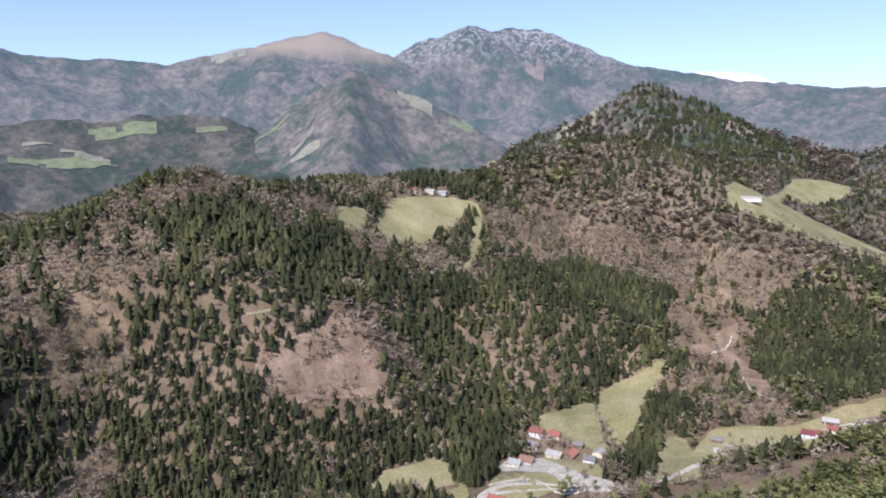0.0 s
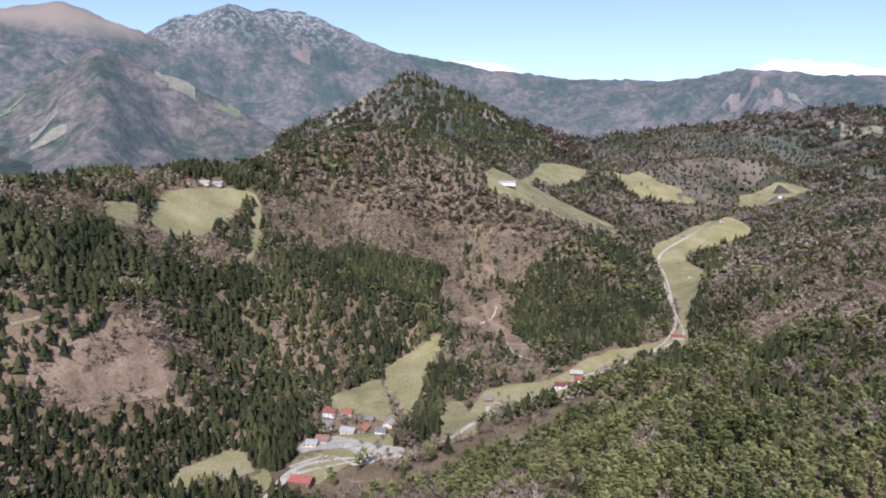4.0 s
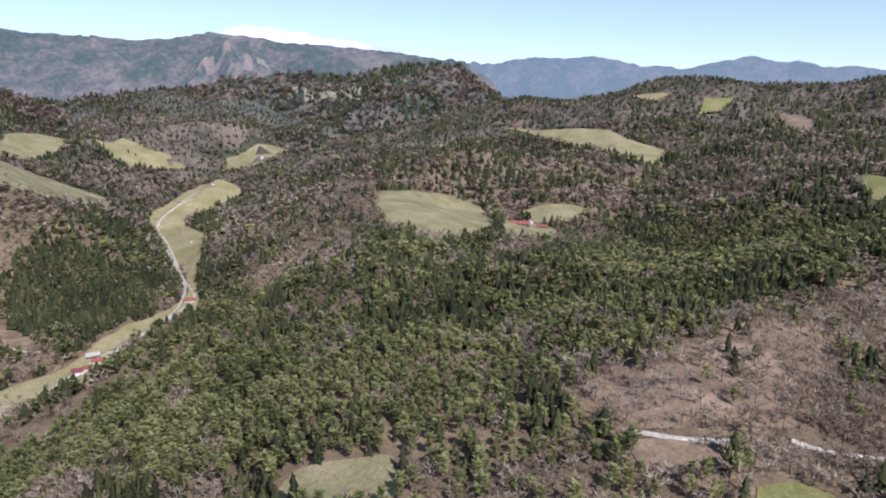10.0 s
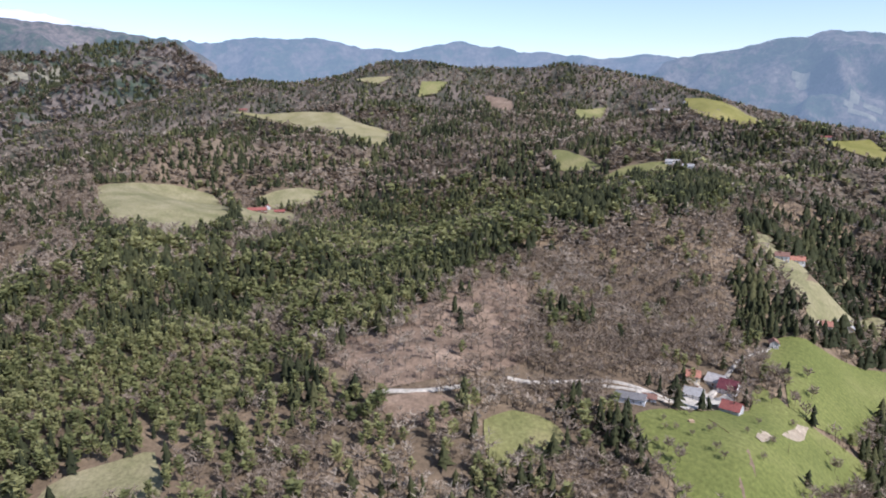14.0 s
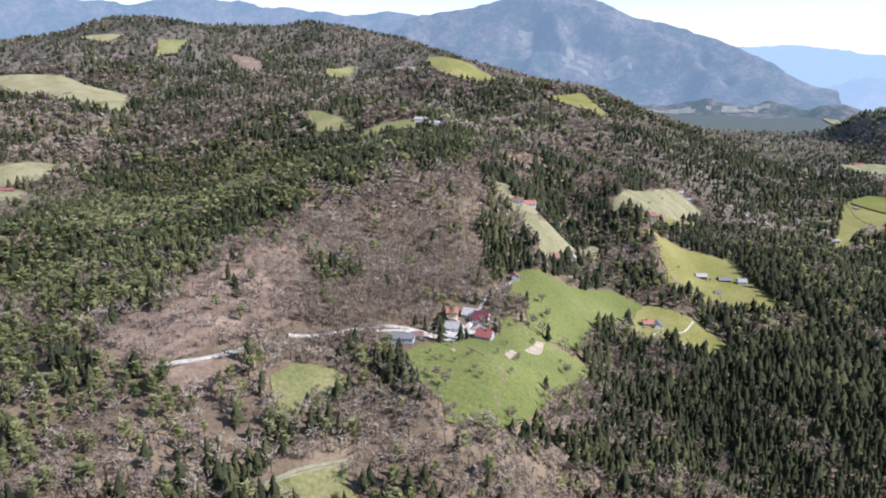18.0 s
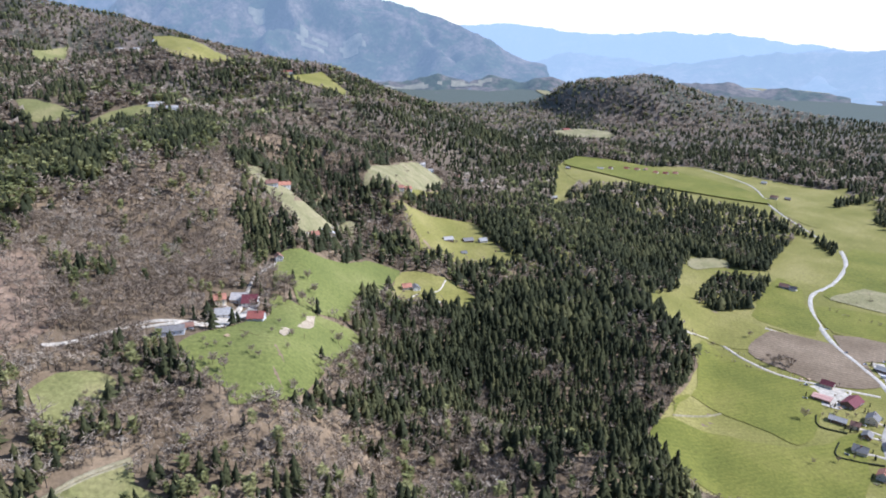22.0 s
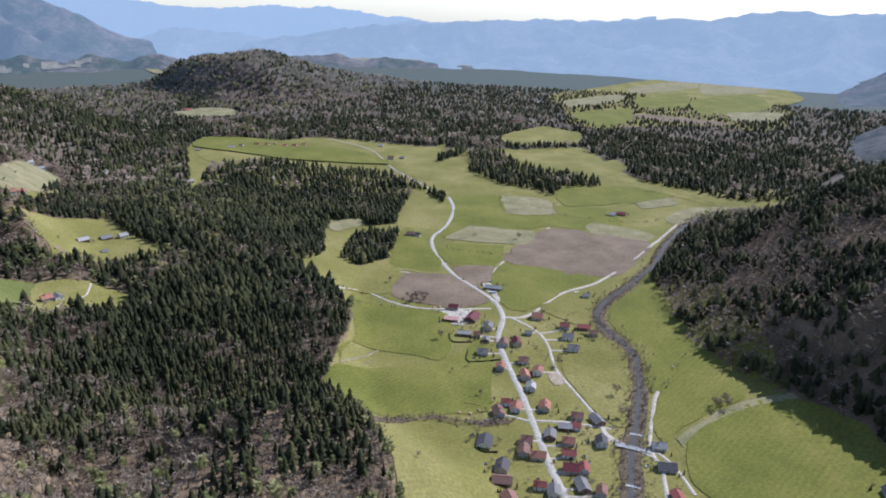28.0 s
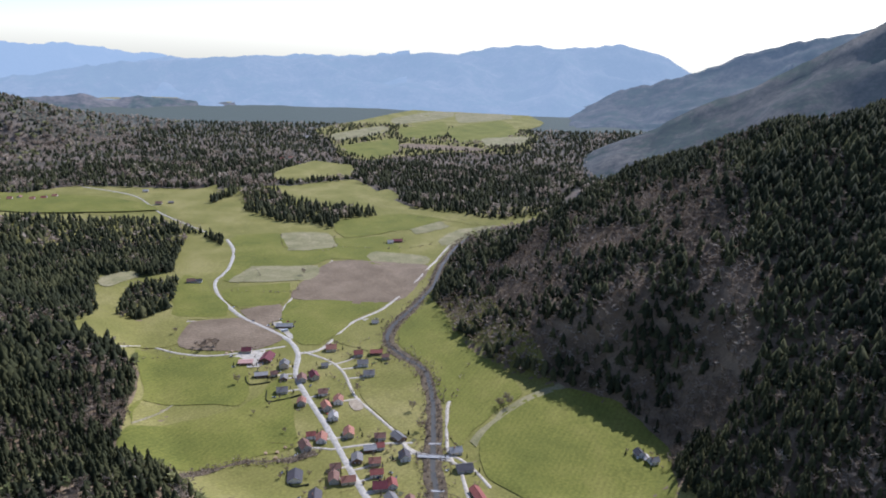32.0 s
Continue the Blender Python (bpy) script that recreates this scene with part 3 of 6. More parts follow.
# ---- fields and lanes laid on the ground ----
FIELDS, WOODS, LANES = [], [], []
FIELD_LABEL = {"mown": "bright green mown valley meadow with faint lines", "pale": "pale grazed spring meadow on a slope", "plain": "wide green valley meadow with yellowish patches", "meadow": "green meadow with worn yellowish patches", "lush": "bright green mown meadow with faint lines", "dry": "pale dry winter grassland on a slope",
               "ploughed": "brown ploughed field with drill lines", "clearcut": "bare brown cleared patch of ground", "glade": "rough tan grass among scattered trees", "yard": "pale trodden gravel yard beside the houses", "sand": "bare sandy patch of soil in the grass"}


def inside(poly, x, y):
    p = np.asarray(poly, float)
    res = np.zeros(np.shape(x), bool)
    for (ax, ay), (bx, by) in zip(p, np.roll(p, -1, 0)):
        if ay != by:
            res ^= ((ay > y) != (by > y)) & (x < (bx - ax) * (y - ay) / (by - ay) + ax)
    return res


def round_line(points, step, closed=False):
    """A smooth line through the points."""
    p = np.asarray(points, float)
    n = len(p)
    out = []
    for i in range(n if closed else n - 1):
        a, b = p[i], p[(i + 1) % n]
        if closed:
            pre, nxt = p[i - 1], p[(i + 2) % n]
        else:
            pre, nxt = p[max(i - 1, 0)], p[min(i + 2, n - 1)]
        k = max(1, int(np.hypot(*(b - a)) / step))
        for t in np.arange(k) / k:
            c = 0.5 * (2 * a + (b - pre) * t + (2 * pre - 5 * a + 4 * b - nxt) * t * t + (3 * a - 3 * b + nxt - pre) * t ** 3)
            out.append(c if not closed else 0.55 * c + 0.45 * (a + (b - a) * t))
    if not closed:
        out.append(p[-1])
    return np.array(out)


def field(kind, points, lift=0.7):
    if len(points) < 3:
        return
    far = min(math.hypot(x + 60, y + 45) for x, y in points)
    step = 7.0 if far < 750 else 13.0 if far < 1500 else 37.0
    edge = round_line(points, step, True)
    edge = edge + np.stack([wavy(edge[:, 0], edge[:, 1], 21, 11), wavy(edge[:, 0], edge[:, 1], 21, 12)], 1) * min(step * 0.35, 4)
    FIELDS.append(edge)
    lo, hi = edge.min(0), edge.max(0)
    gx, gy = np.meshgrid(np.arange(lo[0], hi[0], step * 1.4), np.arange(lo[1], hi[1], step * 1.4))
    m = inside(edge, gx, gy)
    inner = np.stack([gx[m], gy[m]], 1)
    pts = [Vector(p) for p in np.concatenate([edge, inner])]
    v, _, f, *_ = geometry.delaunay_2d_cdt(pts, [], [list(range(len(edge)))], 1, 0.01)
    f = [t for t in f if len(t) == 3]
    if not f:
        return
    v = np.array([(p.x, p.y) for p in v])
    z = ground_z(v[:, 0], v[:, 1]) + (lift if far < 1500 else 2.5 + lift) + 0.004 * len(FIELDS)
    ob = new("ploughed_field" if kind == "ploughed" else {"clearcut": "clearing", "yard": "yard", "sand": "bare_patch"}.get(kind, "meadow"), mesh_from("meadow", np.column_stack([v, z]), np.array(f), [GRASS[kind]], smooth=True))
    tagged(ob, FIELD_LABEL[kind], "field", kind="structure")


def plain_meadow(points):
    field("plain", points, 0.3)
    FIELDS.pop()


def glade(kind, points):
    """Grass under scattered trees."""
    field(kind, points, 0.12)
    FIELDS.pop()


def wood(points):
    WOODS.append(np.array(points, float))


def lane(kind, width, points):
    width *= 0.82
    line = round_line(points, 4.0)
    LANES.append((line, width))
    t = np.gradient(line, axis=0)
    t /= np.linalg.norm(t, axis=1)[:, None] + 1e-9
    side = np.stack([-t[:, 1], t[:, 0]], 1)
    w = width / 2 * (1 + 0.12 * wavy(line[:, 0], line[:, 1], 9, 21))[:, None]
    rows = [line + side * w * k for k in (1.2, 0.72, -0.72, -1.2)]
    z0 = np.max([ground_z(r[:, 0], r[:, 1]) for r in rows], 0) * 0.6 + np.mean([ground_z(r[:, 0], r[:, 1]) for r in rows], 0) * 0.4
    lift = {"asphalt": 0.95, "gravel": 0.88, "path": 0.8}[kind]
    verts = np.concatenate([np.column_stack([r, z0 * 0.35 + ground_z(r[:, 0], r[:, 1]) * 0.65 + lift - (0.92 if k in (0, 3) else 0)]) for k, r in enumerate(rows)])
    ob = new("road" if kind == "asphalt" else "track", mesh_from("road", verts, grid_faces(len(line), 4)[:, ::-1], [LANE[kind]], smooth=True))
    tagged(ob, {"asphalt": "grey worn asphalt road through the valley", "gravel": "pale gravel lane winding over the ground", "path": "trodden pale path across the grass"}[kind], "road", kind="structure")


PLAIN = [(22, -362), (60, -408), (135, -470), (202, -492), (244, -574), (290, -666), (354, -700), (392, -696), (612, -646), (816, -723), (818, -886), (1192, -1206), (1041, -1516), (822, -1575), (668, -1606), (556, -1678), (396, -1838), (176, -1578), (-172, -1646), (-117, -1479), (0, -1354), (-15, -1102), (-105, -922), (-177, -780), (-285, -608), (-450, -450), (-450, -270), (-90, -360)]
plain_meadow(PLAIN)
field("pale", [(-100, 963), (-98, 1016), (-84, 1102), (-24, 1168), (15, 1196), (57, 1194), (62, 1166), (33, 1167), (14, 1106), (-12, 1038), (-39, 978), (-66, 970), (-87, 958)])
field("dry", [(58, 1188), (62, 1143), (56, 1026), (27, 927), (39, 1042), (45, 1136)])
field("dry", [(-148, 990), (-111, 1022), (-112, 963), (-134, 912)])
field("pale", [(284, 864), (260, 852), (213, 831), (183, 798), (174, 740), (172, 678), (178, 666), (201, 708), (248, 807), (272, 840)])
field("dry", [(106, 747), (176, 783), (171, 741), (166, 666), (129, 700), (110, 714)])
field("pale", [(-64, 567), (-54, 620), (-8, 648), (6, 638), (24, 520)])
field("pale", [(39, 542), (63, 638), (100, 656), (148, 634), (142, 590), (98, 570), (63, 538)])
field("dry", [(188, 592), (225, 687), (249, 692), (237, 622), (204, 578)])
field("pale", [(196, 584), (290, 717), (384, 716), (478, 759), (570, 786), (656, 843), (742, 958), (870, 1178), (990, 1392), (1082, 1444), (1251, 1515), (1276, 1380), (1161, 1358), (1042, 1334), (960, 1154), (807, 992), (708, 885), (612, 762), (543, 754), (435, 716), (322, 582), (288, 646), (219, 580)])
field("dry", [(194, 602), (237, 698), (252, 692), (231, 622), (207, 594)])
field("dry", [(507, 1258), (506, 1282), (844, 1707), (1000, 1760), (976, 1700), (738, 1550), (764, 1512), (874, 1478), (909, 1420), (672, 1203), (554, 1224)])
field("pale", [(1084, 1737), (1215, 1796), (1220, 1695), (1287, 1618), (1191, 1598), (1083, 1612), (1078, 1664)])
field("dry", [(914, 650), (1066, 627), (1088, 540), (915, 426), (768, 399), (742, 444), (759, 522)])
field("dry", [(922, 418), (1000, 468), (1070, 462), (1075, 405), (1060, 372), (965, 338), (885, 335), (880, 385)])
field("dry", [(1126, 470), (1202, 426), (1215, 380), (1140, 368), (1084, 417)])
field("pale", [(1858, 886), (1874, 700), (1856, 558), (1786, 454), (1760, 380), (1485, 315), (1486, 380), (1742, 630), (1844, 777)])
field("dry", [(183, 176), (210, 186), (232, 164), (249, 146), (206, 116)])
field("pale", [(2150, 594), (2162, 464), (2103, 500)])
field("meadow", [(2052, 360), (2146, 364), (2174, 288), (2090, 312)])
field("dry", [(1497, 1686), (1730, 1648), (1578, 1576), (1370, 1500)])
field("clearcut", [(2091, 158), (1982, 68), (1754, 52), (1834, 102)])
field("meadow", [(1352, -62), (1340, -88), (1236, -164), (1240, -122), (1256, -80)])
field("meadow", [(1190, -141), (1227, -213), (1228, -262), (1176, -285), (1154, -324), (1168, -237), (1176, -180)])
field("meadow", [(1946, -112), (2046, -198), (1948, -184), (1845, -126)])
field("plain", [(2044, -422), (2026, -520), (1899, -612), (1809, -526), (1840, -422)])
field("plain", [(1690, -680), (1784, -820), (1678, -830), (1566, -820), (1626, -764)])
field("meadow", [(315, -46), (333, -62), (333, -82), (316, -98), (284, -78), (279, -58), (296, -48)])
field("lush", [(344, -142), (368, -182), (394, -226), (440, -244), (411, -262), (417, -297), (411, -321), (282, -218), (264, -180), (267, -159), (284, -159), (316, -146)])
field("lush", [(518, -278), (540, -333), (618, -423), (609, -459), (564, -429), (492, -357), (435, -316), (410, -262), (453, -268), (474, -256)])
field("plain", [(588, -446), (580, -502), (572, -518), (513, -520), (498, -501), (518, -466), (513, -418)])
field("meadow", [(219, -38), (232, -60), (240, -93), (224, -92), (201, -108)])
field("dry", [(732, -302), (756, -334), (686, -328), (822, -440), (798, -430), (651, -339), (759, -450), (729, -458), (572, -326), (600, -321), (666, -312)])
field("dry", [(834, -514), (992, -654), (1162, -816), (1046, -798), (830, -588), (806, -518)])
field("plain", [(758, -524), (789, -684), (690, -657), (640, -648), (592, -644), (624, -572), (660, -546), (699, -540), (740, -556)])
field("dry", [(1608, -1544), (1622, -1658), (1530, -1702), (1448, -1614), (1545, -1524)])
field("sand", [(344, -219), (357, -226), (357, -232), (344, -225)])
field("yard", [(528, -464), (544, -492), (543, -502), (519, -482), (506, -460)])
field("clearcut", [(384, 962), (420, 988), (399, 930), (404, 854), (388, 798), (364, 808), (378, 868), (370, 908)])
field("clearcut", [(316, 916), (360, 939), (369, 897), (346, 908)])
field("clearcut", [(321, 21), (332, -6), (327, -21), (308, -20), (300, -2), (304, 14)])
field("yard", [(206, -852), (186, -874), (165, -855), (158, -812), (180, -831)])
field("yard", [(86, -902), (70, -914), (58, -896), (70, -882)])
field("sand", [(34, -672), (24, -682), (12, -662), (21, -651)])
field("yard", [(210, -746), (189, -768), (168, -756), (168, -726), (194, -717)])
field("mown", [(333, -722), (268, -724), (202, -744), (164, -688), (148, -634), (252, -606), (228, -555), (266, -636)])
field("mown", [(226, -550), (146, -628), (129, -710), (60, -582), (68, -560), (146, -498), (200, -494)])
field("plain", [(124, -464), (110, -520), (40, -543), (-3, -429), (26, -369), (63, -405)])
field("plain", [(354, -712), (298, -758), (326, -836), (273, -852), (334, -944), (360, -976), (375, -1052), (411, -1140), (540, -1228), (466, -1030), (394, -936), (376, -830), (410, -778), (358, -690)])
field("ploughed", [(294, -752), (318, -832), (242, -866), (168, -810), (204, -762)])
field("mown", [(458, -1236), (360, -1282), (262, -1278), (168, -1320), (114, -1230), (129, -1146), (225, -1155), (268, -1036), (354, -994), (393, -1118)])
field("plain", [(332, -945), (252, -999), (218, -1070), (230, -954), (225, -924), (278, -894)])
field("dry", [(339, -1071), (236, -1102), (246, -1030), (316, -1004)])
field("ploughed", [(274, -888), (226, -922), (201, -873), (216, -842)])
field("ploughed", [(220, -954), (218, -1140), (45, -1154), (54, -978)])
field("dry", [(160, -1166), (158, -1216), (58, -1209), (51, -1160)])
field("mown", [(202, -867), (213, -944), (74, -969), (99, -900), (117, -802), (140, -796), (176, -838)])
field("dry", [(140, -1395), (110, -1456), (66, -1458), (99, -1370)])
field("dry", [(57, -1308), (3, -1419), (-39, -1420), (24, -1288)])
field("plain", [(208, -1490), (146, -1557), (-94, -1467), (-38, -1432), (66, -1472), (123, -1468), (150, -1354)])
field("plain", [(111, -825), (64, -940), (20, -1047), (16, -1086), (30, -938), (38, -870), (22, -810), (64, -804)])
field("mown", [(16, -852), (12, -1022), (-38, -879), (-88, -802), (-152, -738), (-138, -720), (-69, -694), (-39, -762)])
field("plain", [(34, -706), (-4, -792), (-51, -698), (-66, -612), (-50, -612), (-2, -657)])
field("plain", [(1220, -1248), (1008, -1478), (681, -1336), (735, -1300), (886, -1287), (1020, -1134)])
field("plain", [(766, -1491), (704, -1641), (654, -1496), (555, -1299), (670, -1344)])
field("plain", [(370, -1562), (369, -1594), (276, -1740), (224, -1659), (270, -1504)])
field("plain", [(600, -1752), (592, -2042), (454, -2006), (420, -1857)])
field("dry", [(1632, -1552), (1534, -1696), (1443, -1617), (1528, -1504)])
field("dry", [(3064, -3932), (2410, -3938), (1594, -3762), (1740, -3291), (2230, -3180)])
field("dry", [(1262, -3682), (848, -4044), (920, -3610)])
field("plain", [(784, -536), (984, -758), (892, -680), (770, -525)])
field("plain", [(603, -459), (574, -507), (512, -518), (490, -489), (536, -442), (520, -408)])
field("plain", [(746, -540), (770, -669), (622, -640), (602, -604), (644, -522), (696, -532)])
wood([(1022, -1118), (927, -1215), (660, -1304), (462, -1209), (414, -1102), (436, -1020), (522, -954), (530, -909), (440, -796), (411, -675), (484, -646), (574, -660), (614, -648), (816, -723), (834, -915)])
wood([(414, -798), (464, -891), (462, -952), (414, -963), (375, -900), (378, -832)])
wood([(628, -1438), (608, -1584), (520, -1418), (423, -1364), (266, -1348), (198, -1419), (248, -1518), (382, -1518), (494, -1575), (540, -1642), (654, -1580)])
wood([(398, -1839), (370, -2122), (18, -2214), (-144, -2202), (-198, -1794), (-172, -1646), (-108, -1522), (69, -1480), (176, -1578)])
field("mown", [(0, -974), (23, -921), (24, -854), (6, -816), (-37, -773), (-66, -709), (-72, -687), (-82, -712), (-135, -765), (-76, -836)])
field("mown", [(-81, -686), (-91, -621), (-104, -605), (-109, -621), (-125, -665), (-159, -721), (-139, -758), (-87, -704)])
field("mown", [(-127, -647), (-124, -599), (-142, -553), (-190, -524), (-222, -512), (-302, -535), (-312, -638), (-269, -713), (-212, -741), (-171, -721)])
field("dry", [(-113, -616), (-128, -659), (-160, -714), (-199, -750), (-208, -743), (-172, -712), (-132, -653), (-120, -606)])
glade("plain", [(837, -2699), (744, -3095), (527, -3977), (201, -4070), (-50, -3333), (21, -3020), (-55, -2879), (-29, -2444), (223, -2371), (445, -2127), (558, -2180), (664, -2421)])
field("mown", [(607, -2322), (479, -2597), (392, -2308), (454, -2156)])
field("dry", [(633, -3170), (480, -3728), (396, -3430), (556, -2977)])
field("mown", [(336, -2968), (149, -3348), (34, -2921), (225, -2600)])
field("dry", [(723, -2586), (610, -2901), (545, -2755), (646, -2433)])
field("mown", [(527, -2866), (402, -3184), (306, -2752), (441, -2619)])
field("dry", [(162, -2732), (-14, -2858), (6, -2626), (118, -2566)])
field("ploughed", [(411, -2501), (149, -2507), (119, -2431), (395, -2397)])
field("dry", [(419, -3714), (203, -3816), (111, -3473), (326, -3179)])
field("plain", [(628, -1841), (598, -1984), (471, -2037), (443, -1927), (512, -1769), (581, -1737)])
field("dry", [(1276, -3669), (1064, -4132), (907, -3833), (1162, -3545)])
field("dry", [(1954, -4037), (2010, -3368), (2363, -3354)])
field("dry", [(1805, -3755), (1720, -4033), (1529, -3630), (1613, -3393)])
field("dry", [(2925, -2492), (1976, -1958), (1934, -1940), (2687, -2297)])
glade("clearcut", [(-178, 695), (-110, 739), (-58, 763), (-53, 705), (-121, 662), (-176, 650)])
glade("clearcut", [(393, 100), (447, 43), (550, -2), (560, -56), (401, -68), (359, -24), (334, 23)])
glade("clearcut", [(324, 22), (332, -26), (302, -25), (300, 4)])
field("sand", [(368, -244), (400, -263), (408, -274), (377, -256)])
field("sand", [(344, -219), (358, -230), (355, -234), (340, -222)])
lane("gravel", 4.5, [(-105, -572), (-93, -600), (-83, -651), (-78, -686), (-83, -708), (-122, -763)])
lane("gravel", 4.5, [(-100, -578), (-111, -568), (-118, -547), (-129, -518), (-142, -499)])
lane("gravel", 4, [(-43, -604), (-57, -588), (-76, -580), (-100, -578)])
wood([(2, -989), (-74, -844), (-134, -771), (-211, -746), (-269, -716), (-315, -644), (-308, -551), (-420, -470), (-900, -600), (-700, -1300), (-150, -1350), (10, -1270)])
lane("gravel", 6, [(26, 530), (38, 549), (57, 570), (86, 583), (112, 581), (160, 577), (199, 590), (236, 620), (292, 655), (361, 689), (423, 711), (505, 740), (571, 764), (648, 818), (710, 923), (817, 1084), (906, 1227), (969, 1337), (1045, 1396), (1138, 1422)])
field("yard", [(55, 631), (69, 651), (100, 652), (116, 623), (152, 589), (154, 576), (111, 579), (101, 604), (69, 603)])
field("yard", [(378, -169), (398, -188), (400, -199), (413, -215), (407, -220), (397, -209), (381, -195), (367, -178)])
field("dry", [(337, -1068), (233, -1105), (223, -1040), (341, -992)])
field("mown", [(335, -952), (249, -1016), (221, -930), (291, -898)])
field("dry", [(376, -1279), (290, -1312), (240, -1226), (319, -1177)])
field("dry", [(154, -1185), (60, -1211), (55, -1171), (151, -1158)])
field("dry", [(131, -1390), (85, -1453), (55, -1425), (110, -1352)])
field("dry", [(58, -1327), (28, -1404), (-46, -1454), (13, -1320), (44, -1283)])
field("mown", [(437, -1220), (375, -1270), (310, -1151), (376, -1084)])
field("mown", [(299, -1406), (185, -1500), (72, -1481), (136, -1386), (245, -1288)])
field("mown", [(358, -846), (278, -866), (348, -947), (377, -985), (433, -1000)])
field("mown", [(1266, -1331), (1137, -1402), (856, -1435), (701, -1370), (920, -1270), (1186, -1223)])
field("dry", [(541, -937), (516, -989), (493, -973), (506, -905)])
lane("asphalt", 7.5, [(-69, -466), (-38, -504), (-9, -544), (42, -616), (87, -674), (117, -718), (136, -772), (166, -810), (210, -837), (261, -866), (321, -922), (363, -982), (375, -1052), (412, -1146), (458, -1210)])
lane("asphalt", 5, [(522, -1244), (688, -1352), (836, -1478), (1006, -1522)])
lane("gravel", 6, [(136, -772), (111, -795), (100, -882), (68, -952), (44, -1077), (30, -1272), (9, -1374), (-114, -1467)])
lane("gravel", 4.5, [(130, -778), (90, -762), (62, -736), (32, -686), (3, -656), (-33, -620), (-58, -590), (-87, -584), (-104, -586), (-124, -568), (-144, -542)])
lane("gravel", 4.5, [(160, -788), (202, -759), (242, -738), (284, -735), (333, -741), (351, -704)])
lane("gravel", 4, [(194, -862), (216, -924), (216, -1066), (219, -1143)])
lane("gravel", 4, [(344, -825), (302, -836), (262, -850)])
lane("gravel", 4, [(21, -574), (-14, -591), (-56, -603)])
lane("path", 3, [(228, -555), (214, -644), (188, -676)])
lane("gravel", 4.5, [(330, 33), (332, 2), (342, -21), (348, -28)])
lane("gravel", 4, [(369, -56), (372, -76), (390, -110), (392, -132), (382, -156), (380, -176), (402, -200), (380, -210)])
lane("gravel", 4, [(616, 153), (602, 120), (604, 92)])
lane("gravel", 5, [(196, 584), (250, 626), (310, 664), (376, 686), (441, 712), (550, 758), (626, 819), (699, 908), (812, 1088), (972, 1335), (1070, 1404), (1182, 1454)])
lane("gravel", 5, [(15, 514), (46, 552), (94, 574), (159, 574)])
lane("gravel", 3.5, [(40, 560), (80, 590), (102, 568), (129, 573), (158, 567)])
lane("gravel", 4, [(380, 867), (369, 813), (382, 778)])
lane("gravel", 4, [(356, 922), (387, 938), (404, 960)])
lane("path", 2.4, [(-195, 687), (-172, 702), (-164, 708)])
lane("gravel", 3.5, [(386, -124), (380, -148), (375, -170), (408, -200), (471, -237), (502, -268)])
lane("gravel", 3.5, [(514, -420), (532, -444), (536, -476), (568, -507)])
lane("gravel", 3, [(574, -326), (666, -396), (746, -453)])
lane("gravel", 4, [(1126, -867), (978, -882), (936, -962)])
lane("path", 3, [(225, -42), (234, -68), (240, -96)])
lane("path", 3, [(225, -40), (236, -64), (243, -94)])
lane("path", 3, [(356, 118), (340, 99)])
RIVER = [(-112, -440), (-104, -484), (-97, -523), (-87, -556), (-78, -600), (-69, -646), (-60, -687), (-47, -731), (-34, -763), (-17, -780), (4, -798), (27, -824), (37, -849), (38, -889), (29, -935), (20, -982), (12, -1044), (16, -1112), (18, -1209), (10, -1304), (-19, -1400), (-101, -1467)]
BROOK = [(144, -477), (111, -524), (69, -538), (34, -566)]
HEDGE = [(354, -718), (296, -740), (230, -748)]
FIELD_ROWS = [[(374, -1272), (324, -1186), (276, -1184), (240, -1208), (267, -1300)], [(222, -1222), (117, -1246), (62, -1292)], [(327, -986), (308, -1030), (338, -1070)], [(326, -700), (279, -720), (214, -736)], [(42, -846), (80, -818), (110, -810)], [(321, -952), (230, -972), (230, -1006)], [(141, -1479), (57, -1492), (-24, -1438)], [(78, -729), (34, -687)], [(-3, -826), (-39, -759), (-60, -694)], [(-81, -702), (-84, -786)]]

# ---- river, brook and bridge ----
WATER, wnn, wl, wb = shader("river_water", 0.5)
wb.inputs["Base Color"].default_value = (0.06, 0.052, 0.036, 1)
wb.inputs["Specular IOR Level"].default_value = 0.5
wt = noise_node(wnn, wl, 0.7, 4, 0.6, wnn.new("ShaderNodeNewGeometry").outputs["Position"])
wbp = wnn.new("ShaderNodeBump")
wbp.inputs["Strength"].default_value, wbp.inputs["Distance"].default_value = 0.5, 0.3
wl.new(wt.outputs[0], wbp.inputs["Height"])
wl.new(wbp.outputs[0], wb.inputs["Normal"])
BANK = turf("river_bank", (0.22, 0.165, 0.1), (0.14, 0.104, 0.063), (0.08, 0.06, 0.04), 0.12, bump=0.9)


def ribbon(name, points, widths, lifts, mats, label, category):
    line = round_line(points, 5.0)
    t = np.gradient(line, axis=0)
    t /= np.linalg.norm(t, axis=1)[:, None] + 1e-9
    side = np.stack([-t[:, 1], t[:, 0]], 1)
    z = ground_z(line[:, 0], line[:, 1])
    rows = []
    for k, (w, h) in enumerate(zip(widths, lifts)):
        r = line + side * (w * (1 + 0.15 * wavy(line[:, 0] + 31 * k, line[:, 1], 12, 23)))[:, None]
        rows.append(np.column_stack([r, z + h]))
    return tagged(new(name, mesh_from(name, np.concatenate(rows), grid_faces(len(line), len(widths))[:, ::-1], mats, smooth=True)), label, category, kind="structure"), line


